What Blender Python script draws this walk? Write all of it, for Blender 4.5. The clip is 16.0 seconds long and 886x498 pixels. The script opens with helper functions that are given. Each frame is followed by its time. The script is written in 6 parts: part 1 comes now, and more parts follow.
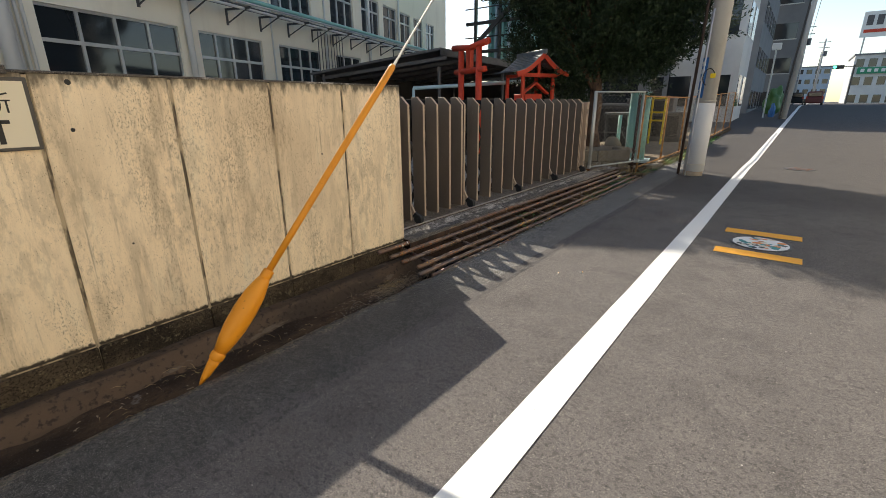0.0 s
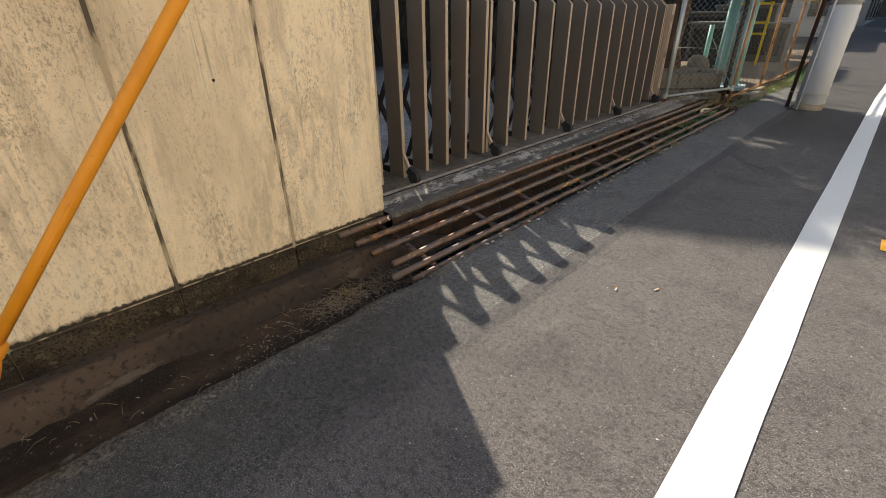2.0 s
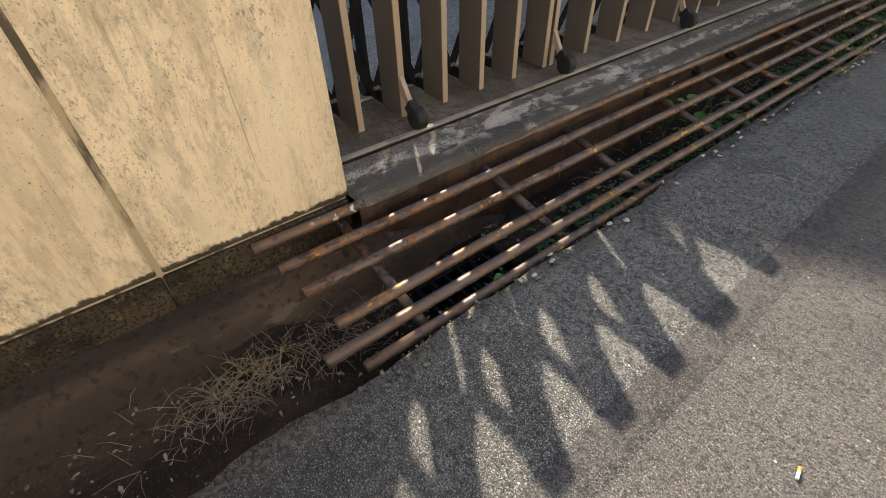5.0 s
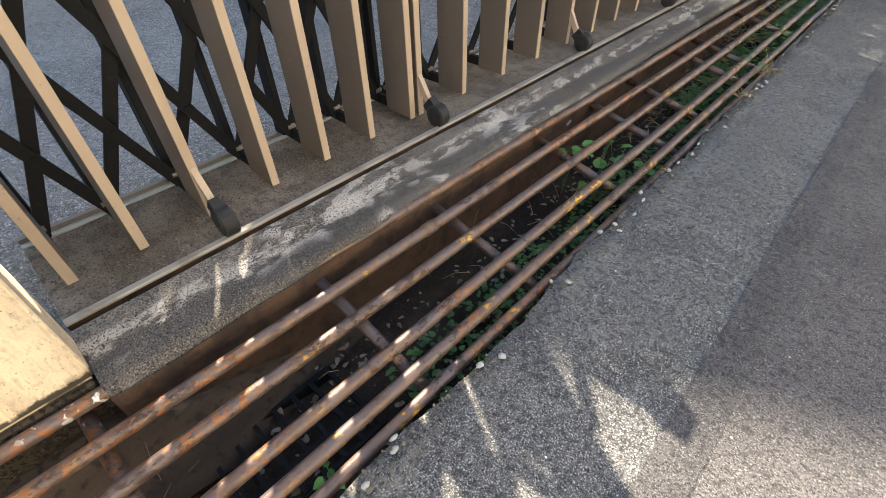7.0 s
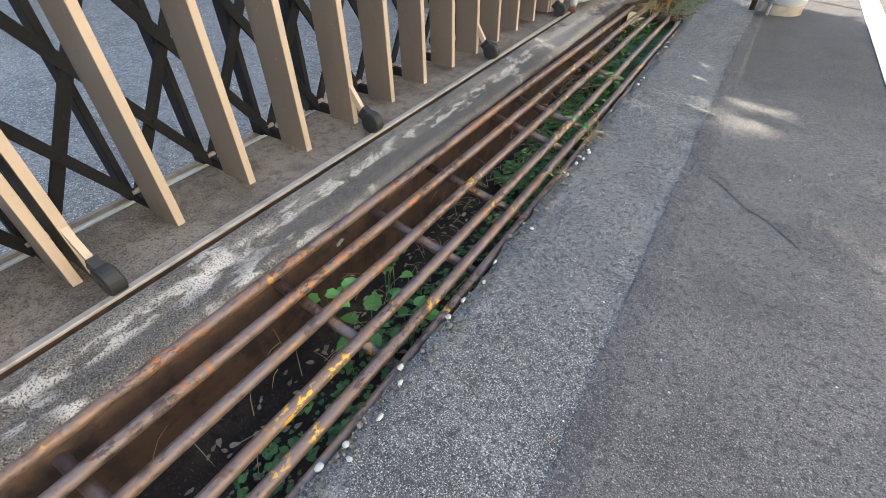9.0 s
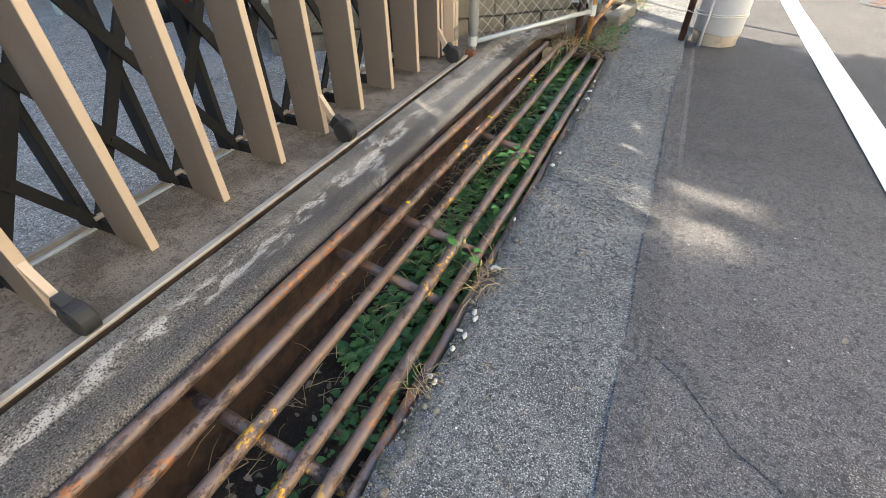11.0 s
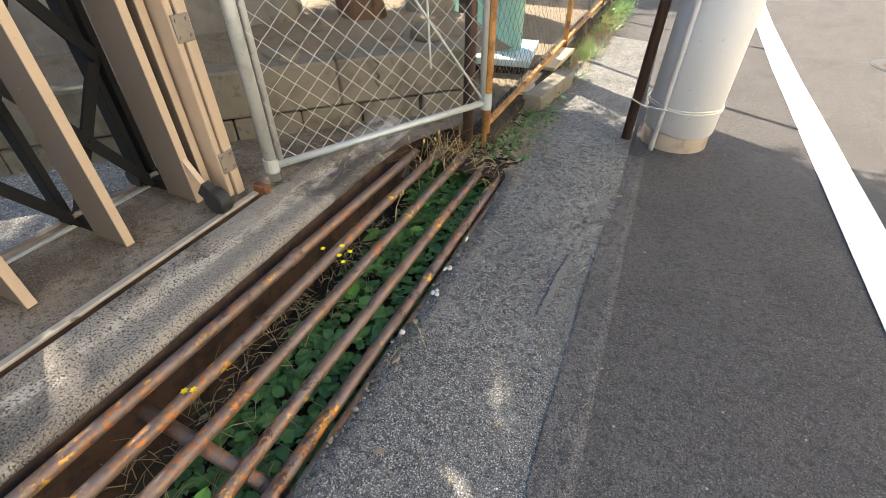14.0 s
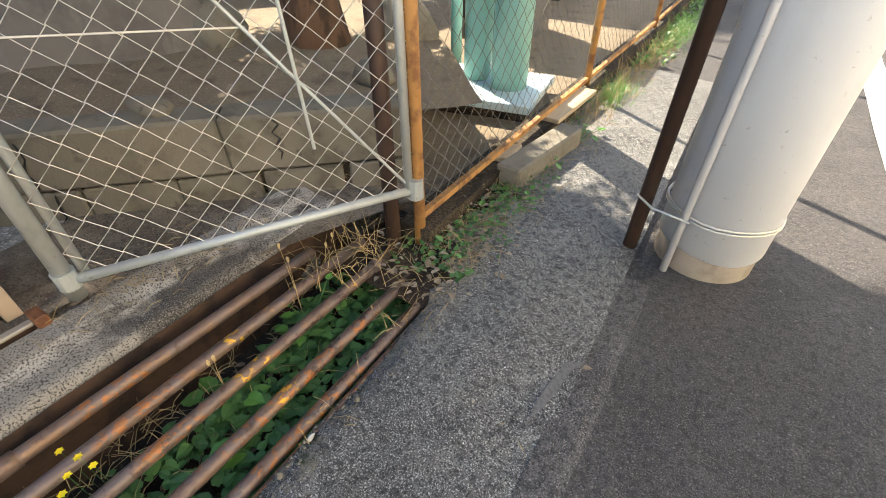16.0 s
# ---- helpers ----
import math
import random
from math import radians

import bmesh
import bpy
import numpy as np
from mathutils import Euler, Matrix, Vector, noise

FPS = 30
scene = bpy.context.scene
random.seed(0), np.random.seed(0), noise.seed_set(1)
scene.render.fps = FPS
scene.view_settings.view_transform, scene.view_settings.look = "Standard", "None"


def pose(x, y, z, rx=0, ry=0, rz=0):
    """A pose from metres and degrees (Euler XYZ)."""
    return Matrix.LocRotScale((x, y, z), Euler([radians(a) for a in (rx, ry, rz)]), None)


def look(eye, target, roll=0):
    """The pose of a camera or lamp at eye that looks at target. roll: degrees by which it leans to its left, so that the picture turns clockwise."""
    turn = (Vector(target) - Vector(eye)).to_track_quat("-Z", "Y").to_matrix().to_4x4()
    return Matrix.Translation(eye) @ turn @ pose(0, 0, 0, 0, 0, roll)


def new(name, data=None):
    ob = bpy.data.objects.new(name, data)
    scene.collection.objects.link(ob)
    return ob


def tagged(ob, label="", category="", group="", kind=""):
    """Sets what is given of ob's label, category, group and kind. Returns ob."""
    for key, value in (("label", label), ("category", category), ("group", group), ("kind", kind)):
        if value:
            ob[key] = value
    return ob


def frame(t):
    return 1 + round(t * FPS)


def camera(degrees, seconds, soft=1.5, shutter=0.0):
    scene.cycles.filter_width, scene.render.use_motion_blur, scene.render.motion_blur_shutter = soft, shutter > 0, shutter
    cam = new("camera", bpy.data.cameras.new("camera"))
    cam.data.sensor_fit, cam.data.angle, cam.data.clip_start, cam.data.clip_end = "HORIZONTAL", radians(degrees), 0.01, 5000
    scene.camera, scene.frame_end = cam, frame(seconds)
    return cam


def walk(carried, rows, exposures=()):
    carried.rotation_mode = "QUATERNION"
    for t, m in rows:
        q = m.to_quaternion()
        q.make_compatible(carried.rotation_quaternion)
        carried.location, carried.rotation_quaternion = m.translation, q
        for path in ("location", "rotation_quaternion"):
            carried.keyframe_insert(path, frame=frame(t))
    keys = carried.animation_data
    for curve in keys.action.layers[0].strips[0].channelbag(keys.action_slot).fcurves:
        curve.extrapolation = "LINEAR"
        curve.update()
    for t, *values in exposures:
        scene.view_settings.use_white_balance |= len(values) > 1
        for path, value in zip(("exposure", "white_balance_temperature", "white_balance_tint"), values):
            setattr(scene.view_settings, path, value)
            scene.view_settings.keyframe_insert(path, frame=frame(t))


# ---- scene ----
cam = camera(89.6, 16.0, 0.7)
METRES, EYE, TILT, LEAN, TURN = 10.71, 1.62, -0.955, 0.727, 37.3
ROWS = [
    (0, 0.0000, 0.0000, 0.0000, 0.12, -17.01, -0.38),
    (0.5, 0.0130, 0.0446, 0.0005, 0.41, -19.06, -0.33),
    (1, 0.0197, 0.0876, -0.0037, 2.25, -21.33, -0.28),
    (1.5, 0.0283, 0.1293, -0.0097, 4.36, -23.70, -0.24),
    (2, 0.0331, 0.1669, -0.0106, 6.22, -26.40, -0.26),
    (2.5, 0.0336, 0.2054, -0.0129, 8.59, -29.12, -0.38),
    (3, 0.0361, 0.2422, -0.0182, 11.16, -32.01, -0.49),
    (5.5, 0.0329, 0.3448, -0.0280, 13.54, -41.87, -0.16),
    (6, 0.0340, 0.3668, -0.0268, 11.13, -42.26, -0.07),
    (6.5, 0.0434, 0.3830, -0.0265, 8.58, -41.94, 0.02),
    (7, 0.0615, 0.4054, -0.0232, 5.60, -41.68, 0.05),
    (7.5, 0.0781, 0.4215, -0.0217, 2.47, -41.38, 0.06),
    (8, 0.0959, 0.4465, -0.0206, -0.12, -41.11, 0.02),
    (8.5, 0.1149, 0.4692, -0.0209, -2.71, -40.26, 0.07),
    (9, 0.1409, 0.4947, -0.0165, -5.21, -39.79, 0.08),
    (11.5, 0.2301, 0.6427, -0.0195, -13.99, -38.35, 0.29),
    (12, 0.2570, 0.6690, -0.0163, -15.08, -38.18, 0.26),
    (12.5, 0.2775, 0.6932, -0.0172, -15.36, -38.03, 0.23),
    (13, 0.2996, 0.7194, -0.0142, -14.84, -37.66, 0.14),
    (13.5, 0.3259, 0.7454, -0.0124, -14.29, -37.47, -0.08),
    (14, 0.3467, 0.7657, -0.0128, -13.38, -37.36, -0.24),
    (14.5, 0.3659, 0.7905, -0.0108, -11.44, -37.29, -0.38),
    (15, 0.3864, 0.8107, -0.0125, -9.47, -37.39, -0.43),
    (15.5, 0.4076, 0.8275, -0.0124, -8.02, -37.31, -0.39),
    (16, 0.4253, 0.8502, -0.0117, -5.00, -37.51, -0.37),
]
walk(cam, [(t, pose(0, 0, EYE, TILT, LEAN, TURN) @ pose(METRES * x, METRES * y, METRES * z, 90 + pitch, roll, yaw)) for t, x, y, z, yaw, pitch, roll in ROWS],
     [(0, 0.72, 7000, 10), (3, 0.90, 7000, 10), (5.5, 1.28, 7100, 10), (7, 2.06, 7000, 10), (9, 2.60, 6700, 8), (12, 2.48, 7000, 9), (14.5, 2.33, 7200, 10), (16, 2.28, 7300, 10)])

# ---- light ----
SUN_DIR = Vector((2.25, -1.27, -2.02)).normalized()
world = bpy.data.worlds.new("world")
scene.world = world
world.use_nodes = True
sky = world.node_tree.nodes.new("ShaderNodeTexSky")
sky.sky_type = "NISHITA"
sky.sun_disc = False
sky.sun_elevation = math.asin(-SUN_DIR.z)
sky.sun_rotation = math.atan2(-SUN_DIR.x, -SUN_DIR.y)
sky.air_density, sky.dust_density = 1.0, 0.6
world.node_tree.links.new(sky.outputs[0], world.node_tree.nodes["Background"].inputs[0])
world.node_tree.nodes["Background"].inputs[1].default_value = 0.13
sun_data = bpy.data.lights.new("sun", "SUN")
sun_data.energy, sun_data.angle, sun_data.color = 4.0, radians(0.55), (1.0, 0.93, 0.82)
sun = new("sun", sun_data)
sun.matrix_world = look((0, 0, 30), Vector((0, 0, 30)) + SUN_DIR)


# ---- materials ----
def rgb(c):
    return (*c, 1) if isinstance(c, tuple) else (c, c, c, 1)


class Mat:
    """A node material: base colour, mottled at two scales, with bump."""

    def __init__(self, name, base, rough=0.8, metal=0.0, spec=0.4):
        self.m = bpy.data.materials.new(name)
        self.m.use_nodes = True
        self.t = self.m.node_tree
        self.b = self.t.nodes["Principled BSDF"]
        self.b.inputs["Roughness"].default_value = rough
        self.b.inputs["Metallic"].default_value = metal
        self.b.inputs["Specular IOR Level"].default_value = spec
        g = self.t.nodes.new("ShaderNodeNewGeometry")
        self.pos = g.outputs["Position"]
        c = self.t.nodes.new("ShaderNodeRGB")
        c.outputs[0].default_value = rgb(base)
        self.col = c.outputs[0]
        self.h = None
        self.done()

    def done(self):
        self.t.links.new(self.col, self.b.inputs["Base Color"])

    def at(self, stretch=(1, 1, 1)):
        m = self.t.nodes.new("ShaderNodeMapping")
        m.inputs["Scale"].default_value = stretch
        self.t.links.new(self.pos, m.inputs[0])
        return m.outputs[0]

    def noise(self, scale, detail=4, stretch=(1, 1, 1), rough=0.6):
        n = self.t.nodes.new("ShaderNodeTexNoise")
        n.inputs["Scale"].default_value, n.inputs["Detail"].default_value, n.inputs["Roughness"].default_value = scale, detail, rough
        self.t.links.new(self.at(stretch), n.inputs["Vector"])
        return n.outputs["Fac"]

    def cells(self, scale, stretch=(1, 1, 1), out="Distance"):
        n = self.t.nodes.new("ShaderNodeTexVoronoi")
        n.inputs["Scale"].default_value = scale
        self.t.links.new(self.at(stretch), n.inputs["Vector"])
        return n.outputs[out]

    def ramp(self, fac, lo, hi):
        n = self.t.nodes.new("ShaderNodeMapRange")
        n.inputs[1].default_value, n.inputs[2].default_value = lo, hi
        n.interpolation_type = "SMOOTHSTEP"
        self.t.links.new(fac, n.inputs[0])
        return n.outputs[0]

    def axis(self, k):
        n = self.t.nodes.new("ShaderNodeSeparateXYZ")
        self.t.links.new(self.pos, n.inputs[0])
        return n.outputs[k]

    def math(self, op, a, b):
        n = self.t.nodes.new("ShaderNodeMath")
        n.operation = op
        for i, v in enumerate((a, b)):
            if isinstance(v, (int, float)):
                n.inputs[i].default_value = v
            else:
                self.t.links.new(v, n.inputs[i])
        return n.outputs[0]

    def mix(self, fac, colour, amount=1.0):
        n = self.t.nodes.new("ShaderNodeMix")
        n.data_type = "RGBA"
        if amount != 1.0:
            fac = self.math("MULTIPLY", fac, amount)
        self.t.links.new(fac, n.inputs[0])
        self.t.links.new(self.col, n.inputs[6])
        n.inputs[7].default_value = rgb(colour)
        self.col = n.outputs[2]
        self.done()
        return self

    def bump(self, fac, dist=0.004, strength=0.6):
        n = self.t.nodes.new("ShaderNodeBump")
        n.inputs["Strength"].default_value, n.inputs["Distance"].default_value = strength, dist
        self.t.links.new(fac, n.inputs["Height"])
        if self.h is not None:
            self.t.links.new(self.h, n.inputs["Normal"])
        self.h = n.outputs[0]
        self.t.links.new(self.h, self.b.inputs["Normal"])
        return self

    def vary(self, dark, amount):
        o = self.t.nodes.new("ShaderNodeObjectInfo")
        return self.mix(o.outputs["Random"], dark, amount)


def asphalt(name, base, chip, dark, share=0.18, scale=105, mottling=False, patch=False, moss=False):
    m = Mat(name, base, 0.88, spec=0.25)
    m.mix(m.ramp(m.noise(1.1, 5), 0.35, 0.75), dark, 0.35)
    m.mix(m.ramp(m.noise(6.0, 6), 0.50, 0.72), chip, 0.22)
    m.mix(m.ramp(m.noise(2.6, 7), 0.50, 0.64), dark, 0.40)
    m.mix(m.ramp(m.noise(130, 3), 0.52, 0.36), dark, 0.9)
    m.mix(m.ramp(m.noise(210, 3), 0.52, 0.64), chip, 0.9)
    grain = m.cells(scale)
    pick = m.cells(scale, out="Color")
    m.mix(m.math("MULTIPLY", m.ramp(grain, 0.40, 0.24), m.ramp(pick, 1 - share, 1.02 - share)), chip, 1.0)
    pale = tuple(min(1.0, c * 1.9) for c in chip)
    big = m.cells(scale * 0.55)
    m.mix(m.math("MULTIPLY", m.ramp(big, 0.30, 0.20), m.ramp(m.cells(scale * 0.55, out="Color"), 0.93, 0.94)), pale, 0.9)
    if mottling:
        # Darker towards low y, broken up by noise.
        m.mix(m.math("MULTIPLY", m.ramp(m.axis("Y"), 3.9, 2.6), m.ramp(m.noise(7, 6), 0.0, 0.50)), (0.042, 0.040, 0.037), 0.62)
        m.mix(m.ramp(m.noise(9, 7), 0.60, 0.66), (0.30, 0.28, 0.25), 0.12)
    m.mix(m.ramp(m.noise(38, 5), 0.48, 0.40), dark, 0.55)
    m.mix(m.ramp(m.noise(150, 4), 0.45, 0.38), tuple(c * 0.4 for c in dark), 0.55)
    if patch:
        # Mixed darker from about y 8.5 on, with a noisy edge.
        m.mix(m.ramp(m.math("ADD", m.axis("Y"), m.math("MULTIPLY", m.noise(0.8, 4), 1.6)), 9.2, 10.6), (0.035, 0.033, 0.033), 0.5)
    if moss:
        edge = m.math("ADD", m.axis("X"), m.math("MULTIPLY", m.noise(5, 6), 0.30))
        m.mix(m.math("MULTIPLY", m.ramp(edge, -2.40, -2.47), m.ramp(m.noise(13, 6), 0.50, 0.62)), (0.07, 0.075, 0.02), 0.6)
        m.mix(m.math("MULTIPLY", m.ramp(edge, -2.36, -2.44), m.ramp(m.noise(60, 5), 0.44, 0.60)), (0.26, 0.22, 0.17), 0.6)
    m.bump(grain, 0.005, 0.6).bump(m.noise(190, 3), 0.003, 0.6)
    return m.m


M_ROAD = asphalt("road_asphalt", (0.135, 0.124, 0.117), (0.30, 0.274, 0.254), (0.045, 0.042, 0.041), 0.24, patch=True)
M_NEW = asphalt("seam_asphalt", (0.108, 0.103, 0.100), (0.25, 0.225, 0.21), (0.045, 0.043, 0.042), 0.12)
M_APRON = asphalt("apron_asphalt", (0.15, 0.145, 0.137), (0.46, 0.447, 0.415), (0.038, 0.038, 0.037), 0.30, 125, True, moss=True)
M_YARD = asphalt("yard_asphalt", (0.27, 0.262, 0.245), (0.62, 0.60, 0.56), (0.09, 0.088, 0.085), 0.4, 62)

_m = Mat("weathered_concrete", (0.21, 0.183, 0.152), 0.92)
_m.mix(_m.ramp(_m.noise(3, 6), 0.40, 0.62), (0.085, 0.072, 0.06), 0.85)
_m.mix(_m.ramp(_m.noise(140, 3), 0.54, 0.64), (0.38, 0.35, 0.31), 0.8)
_m.mix(_m.ramp(_m.noise(45, 5), 0.50, 0.62), (0.05, 0.043, 0.036), 0.5)
_m.mix(_m.ramp(_m.math("ADD", _m.axis("X"), _m.math("MULTIPLY", _m.noise(2.2, 4), 0.05)), -3.455, -3.44), (0.055, 0.05, 0.046), 0.62)
_wear = _m.math("ADD", _m.axis("X"), _m.math("MULTIPLY", _m.noise(1.3, 3), 0.22))
_m.mix(_m.math("MULTIPLY", _m.math("MULTIPLY", _m.ramp(_wear, -3.40, -3.375), _m.ramp(_wear, -3.30, -3.33)), _m.ramp(_m.noise(19, 7, (1, 0.45, 1)), 0.45, 0.56)), (0.50, 0.46, 0.41), 0.75)
_m.mix(_m.math("MULTIPLY", _m.ramp(_m.noise(1.4, 3), 0.50, 0.58), _m.ramp(_m.noise(14, 7, (1, 0.45, 1)), 0.47, 0.55)), (0.56, 0.51, 0.46), 0.85)
_m.mix(_m.math("MULTIPLY", _m.ramp(_m.axis("Y"), 8.7, 9.3), _m.ramp(_m.noise(2.5, 5), 0.42, 0.52)), (0.40, 0.36, 0.31), 0.6)
_m.mix(_m.ramp(_m.noise(230, 2), 0.54, 0.64), (0.38, 0.345, 0.30), 0.6)
_m.mix(_m.ramp(_m.noise(170, 3), 0.47, 0.40), (0.022, 0.019, 0.016), 0.9)
_m.mix(_m.math("MULTIPLY", _m.ramp(_m.cells(70), 0.30, 0.16), _m.ramp(_m.cells(70, out="Color"), 0.72, 0.74)), (0.02, 0.017, 0.015), 0.85)
M_CONC = _m.bump(_m.noise(90, 5), 0.012).bump(_m.noise(14, 5), 0.012, 0.5).m

_m = Mat("ledge_paving", (0.225, 0.185, 0.145), 0.9)
_m.mix(_m.ramp(_m.noise(4, 6), 0.38, 0.62), (0.115, 0.09, 0.065), 0.9)
_m.mix(_m.ramp(_m.noise(22, 6), 0.50, 0.66), (0.07, 0.055, 0.04), 0.6)
_m.mix(_m.ramp(_m.noise(160, 3), 0.56, 0.68), (0.36, 0.33, 0.28), 0.6)
_m.mix(_m.ramp(_m.noise(120, 4), 0.46, 0.38), (0.04, 0.032, 0.025), 0.8)
_m.mix(_m.math("MULTIPLY", _m.ramp(_m.cells(60), 0.26, 0.16), _m.ramp(_m.cells(60, out="Color"), 0.86, 0.88)), (0.42, 0.37, 0.30), 0.7)
M_PAVE = _m.bump(_m.noise(80, 4), 0.006).m

_m = Mat("wall_paint", (0.90, 0.735, 0.515), 0.85)
_m.mix(_m.ramp(_m.noise(1.6, 6, (1, 1, 0.35), 0.65), 0.44, 0.66), (0.50, 0.39, 0.26), 0.50)
_m.mix(_m.ramp(_m.noise(6, 6, (1, 1, 0.16), 0.7), 0.50, 0.68), (0.32, 0.245, 0.16), 0.45)
_m.mix(_m.ramp(_m.noise(4.5, 5, (1, 1, 0.25)), 0.54, 0.68), (0.86, 0.75, 0.55), 0.55)
_m.mix(_m.math("MULTIPLY", _m.ramp(_m.noise(60, 5, (1, 1, 0.5)), 0.50, 0.66), _m.ramp(_m.noise(2.4, 4, (1, 1, 0.5)), 0.46, 0.60)), (0.30, 0.23, 0.15), 0.45)
_m.mix(_m.math("MULTIPLY", _m.ramp(_m.noise(1.1, 4, (1, 1, 0.7)), 0.50, 0.60), _m.ramp(_m.noise(13, 8, (1, 1, 0.35), 0.75), 0.44, 0.58)), (0.42, 0.335, 0.225), 0.42)
_m.mix(_m.math("MULTIPLY", _m.ramp(_m.noise(2.1, 5, (1, 1, 0.45)), 0.53, 0.62), _m.ramp(_m.noise(75, 6, (1, 1, 0.6), 0.8), 0.52, 0.60)), (0.12, 0.09, 0.06), 0.6)
_m.mix(_m.math("MULTIPLY", _m.ramp(_m.noise(26, 4, (1, 1, 0.03)), 0.60, 0.68), _m.ramp(_m.noise(3, 4, (1, 1, 0.3)), 0.48, 0.6)), (0.20, 0.16, 0.11), 0.5)
_m.mix(_m.math("MULTIPLY", _m.ramp(_m.noise(0.9, 4, (1, 1, 0.6)), 0.44, 0.60), _m.ramp(_m.noise(55, 7, (1, 1, 0.45), 0.8), 0.53, 0.60)), (0.16, 0.12, 0.08), 0.40)
_m.mix(_m.ramp(_m.noise(240, 3), 0.56, 0.68), (0.40, 0.31, 0.21), 0.45)
_m.mix(_m.ramp(_m.noise(70, 4, (1, 1, 0.04)), 0.58, 0.70), (0.45, 0.35, 0.23), 0.35)
_pits = _m.math("MULTIPLY", _m.ramp(_m.cells(44), 0.17, 0.07), _m.ramp(_m.cells(44, out="Color"), 0.86, 0.88))
_m.mix(_pits, (0.07, 0.055, 0.04), 0.9)
_pits2 = _m.math("MULTIPLY", _m.ramp(_m.cells(110), 0.30, 0.15), _m.ramp(_m.cells(110, out="Color"), 0.76, 0.78))
_m.mix(_pits2, (0.20, 0.15, 0.10), 0.8)
_m.mix(_m.ramp(_m.math("ADD", _m.axis("Z"), _m.math("MULTIPLY", _m.noise(16, 6, (1, 1, 0.4)), 0.26)), 1.84, 1.93), (0.09, 0.075, 0.055), 0.9)
_m.mix(_m.ramp(_m.math("SUBTRACT", _m.axis("Z"), _m.math("MULTIPLY", _m.noise(9, 6, (1, 1, 0.4)), 0.16)), 0.085, 0.05), (0.16, 0.10, 0.055), 0.7)
_m.mix(_m.ramp(_m.math("SUBTRACT", _m.axis("Z"), _m.math("MULTIPLY", _m.noise(30, 6, (1, 1, 0.6)), 0.075)), 0.122, 0.108), (0.022, 0.018, 0.013), 0.92)
M_WALL = _m.bump(_pits, -0.006, 0.8).bump(_m.noise(110, 4), 0.003, 0.5).bump(_m.noise(9, 3), 0.006, 0.3).m

_m = Mat("footing_concrete", (0.085, 0.064, 0.042), 0.9, spec=0.2)
_m.mix(_m.ramp(_m.noise(5, 7, (1, 0.5, 1)), 0.42, 0.60), (0.026, 0.020, 0.015), 0.92)
_m.mix(_m.ramp(_m.noise(26, 7), 0.55, 0.66), (0.16, 0.135, 0.085), 0.6)
_m.mix(_m.ramp(_m.noise(90, 5), 0.50, 0.40), (0.014, 0.011, 0.009), 0.8)
_m.mix(_m.math("MULTIPLY", _m.ramp(_m.noise(3, 4), 0.50, 0.60), _m.ramp(_m.noise(80, 5), 0.58, 0.66)), (0.34, 0.29, 0.20), 0.6)
M_FOOT = _m.bump(_m.noise(60, 6), 0.014, 0.9).bump(_m.noise(12, 5), 0.02, 0.6).m

_m = Mat("ditch_dirt", (0.034, 0.025, 0.019), 1.0, spec=0.15)
_m.mix(_m.ramp(_m.noise(3, 6, (1, 0.4, 1)), 0.42, 0.66), (0.105, 0.07, 0.046), 0.7)
_m.mix(_m.ramp(_m.noise(22, 5), 0.5, 0.72), (0.028, 0.023, 0.02), 0.8)
_m.mix(_m.ramp(_m.noise(5, 6), 0.66, 0.72), (0.30, 0.29, 0.28), 0.45)
_m.mix(_m.ramp(_m.noise(110, 4), 0.58, 0.68), (0.16, 0.13, 0.10), 0.55)
_m.mix(_m.math("MULTIPLY", _m.ramp(_m.cells(55), 0.30, 0.2), _m.ramp(_m.cells(55, out="Color"), 0.90, 0.92)), (0.22, 0.20, 0.17), 0.8)
M_DIRT = _m.bump(_m.noise(45, 6), 0.015, 0.8).m

_m = Mat("rusted_pipe", (0.17, 0.112, 0.086), 0.42, 0.35)
_m.mix(_m.ramp(_m.noise(7, 6), 0.40, 0.60), (0.165, 0.125, 0.112), 0.9)
_m.mix(_m.ramp(_m.noise(20, 5), 0.55, 0.75), (0.075, 0.038, 0.022), 0.85)
_m.mix(_m.ramp(_m.noise(16, 7, (1, 0.7, 1)), 0.56, 0.62), (0.30, 0.16, 0.07), 0.35)
_m.mix(_m.math("MULTIPLY", _m.ramp(_m.noise(3.7, 4), 0.57, 0.63), _m.ramp(_m.noise(42, 6, (1, 0.6, 1)), 0.53, 0.57)), (0.70, 0.36, 0.03), 0.9)
_m.mix(_m.math("MULTIPLY", _m.ramp(_m.axis("X"), -3.2, -3.25), _m.math("MULTIPLY", _m.math("MULTIPLY", _m.ramp(_m.axis("Y"), 3.4, 3.5), _m.ramp(_m.axis("Y"), 4.15, 4.0)), _m.ramp(_m.noise(26, 3), 0.58, 0.61))), (0.75, 0.74, 0.70), 0.9)
_m.mix(_m.math("MULTIPLY", _m.ramp(_m.noise(2.1, 3), 0.48, 0.58), _m.ramp(_m.noise(30, 7, (1, 0.5, 1), 0.75), 0.50, 0.56)), (0.035, 0.022, 0.016), 0.75)
_m.mix(_m.math("MULTIPLY", _m.ramp(_m.noise(1.7, 3, (1, 1, 1)), 0.52, 0.60), _m.ramp(_m.noise(55, 6, (1, 0.6, 1)), 0.52, 0.57)), (0.36, 0.13, 0.035), 0.8)
M_PIPE = _m.bump(_m.noise(70, 5), 0.004).bump(_m.noise(28, 6), 0.004, 0.5).m

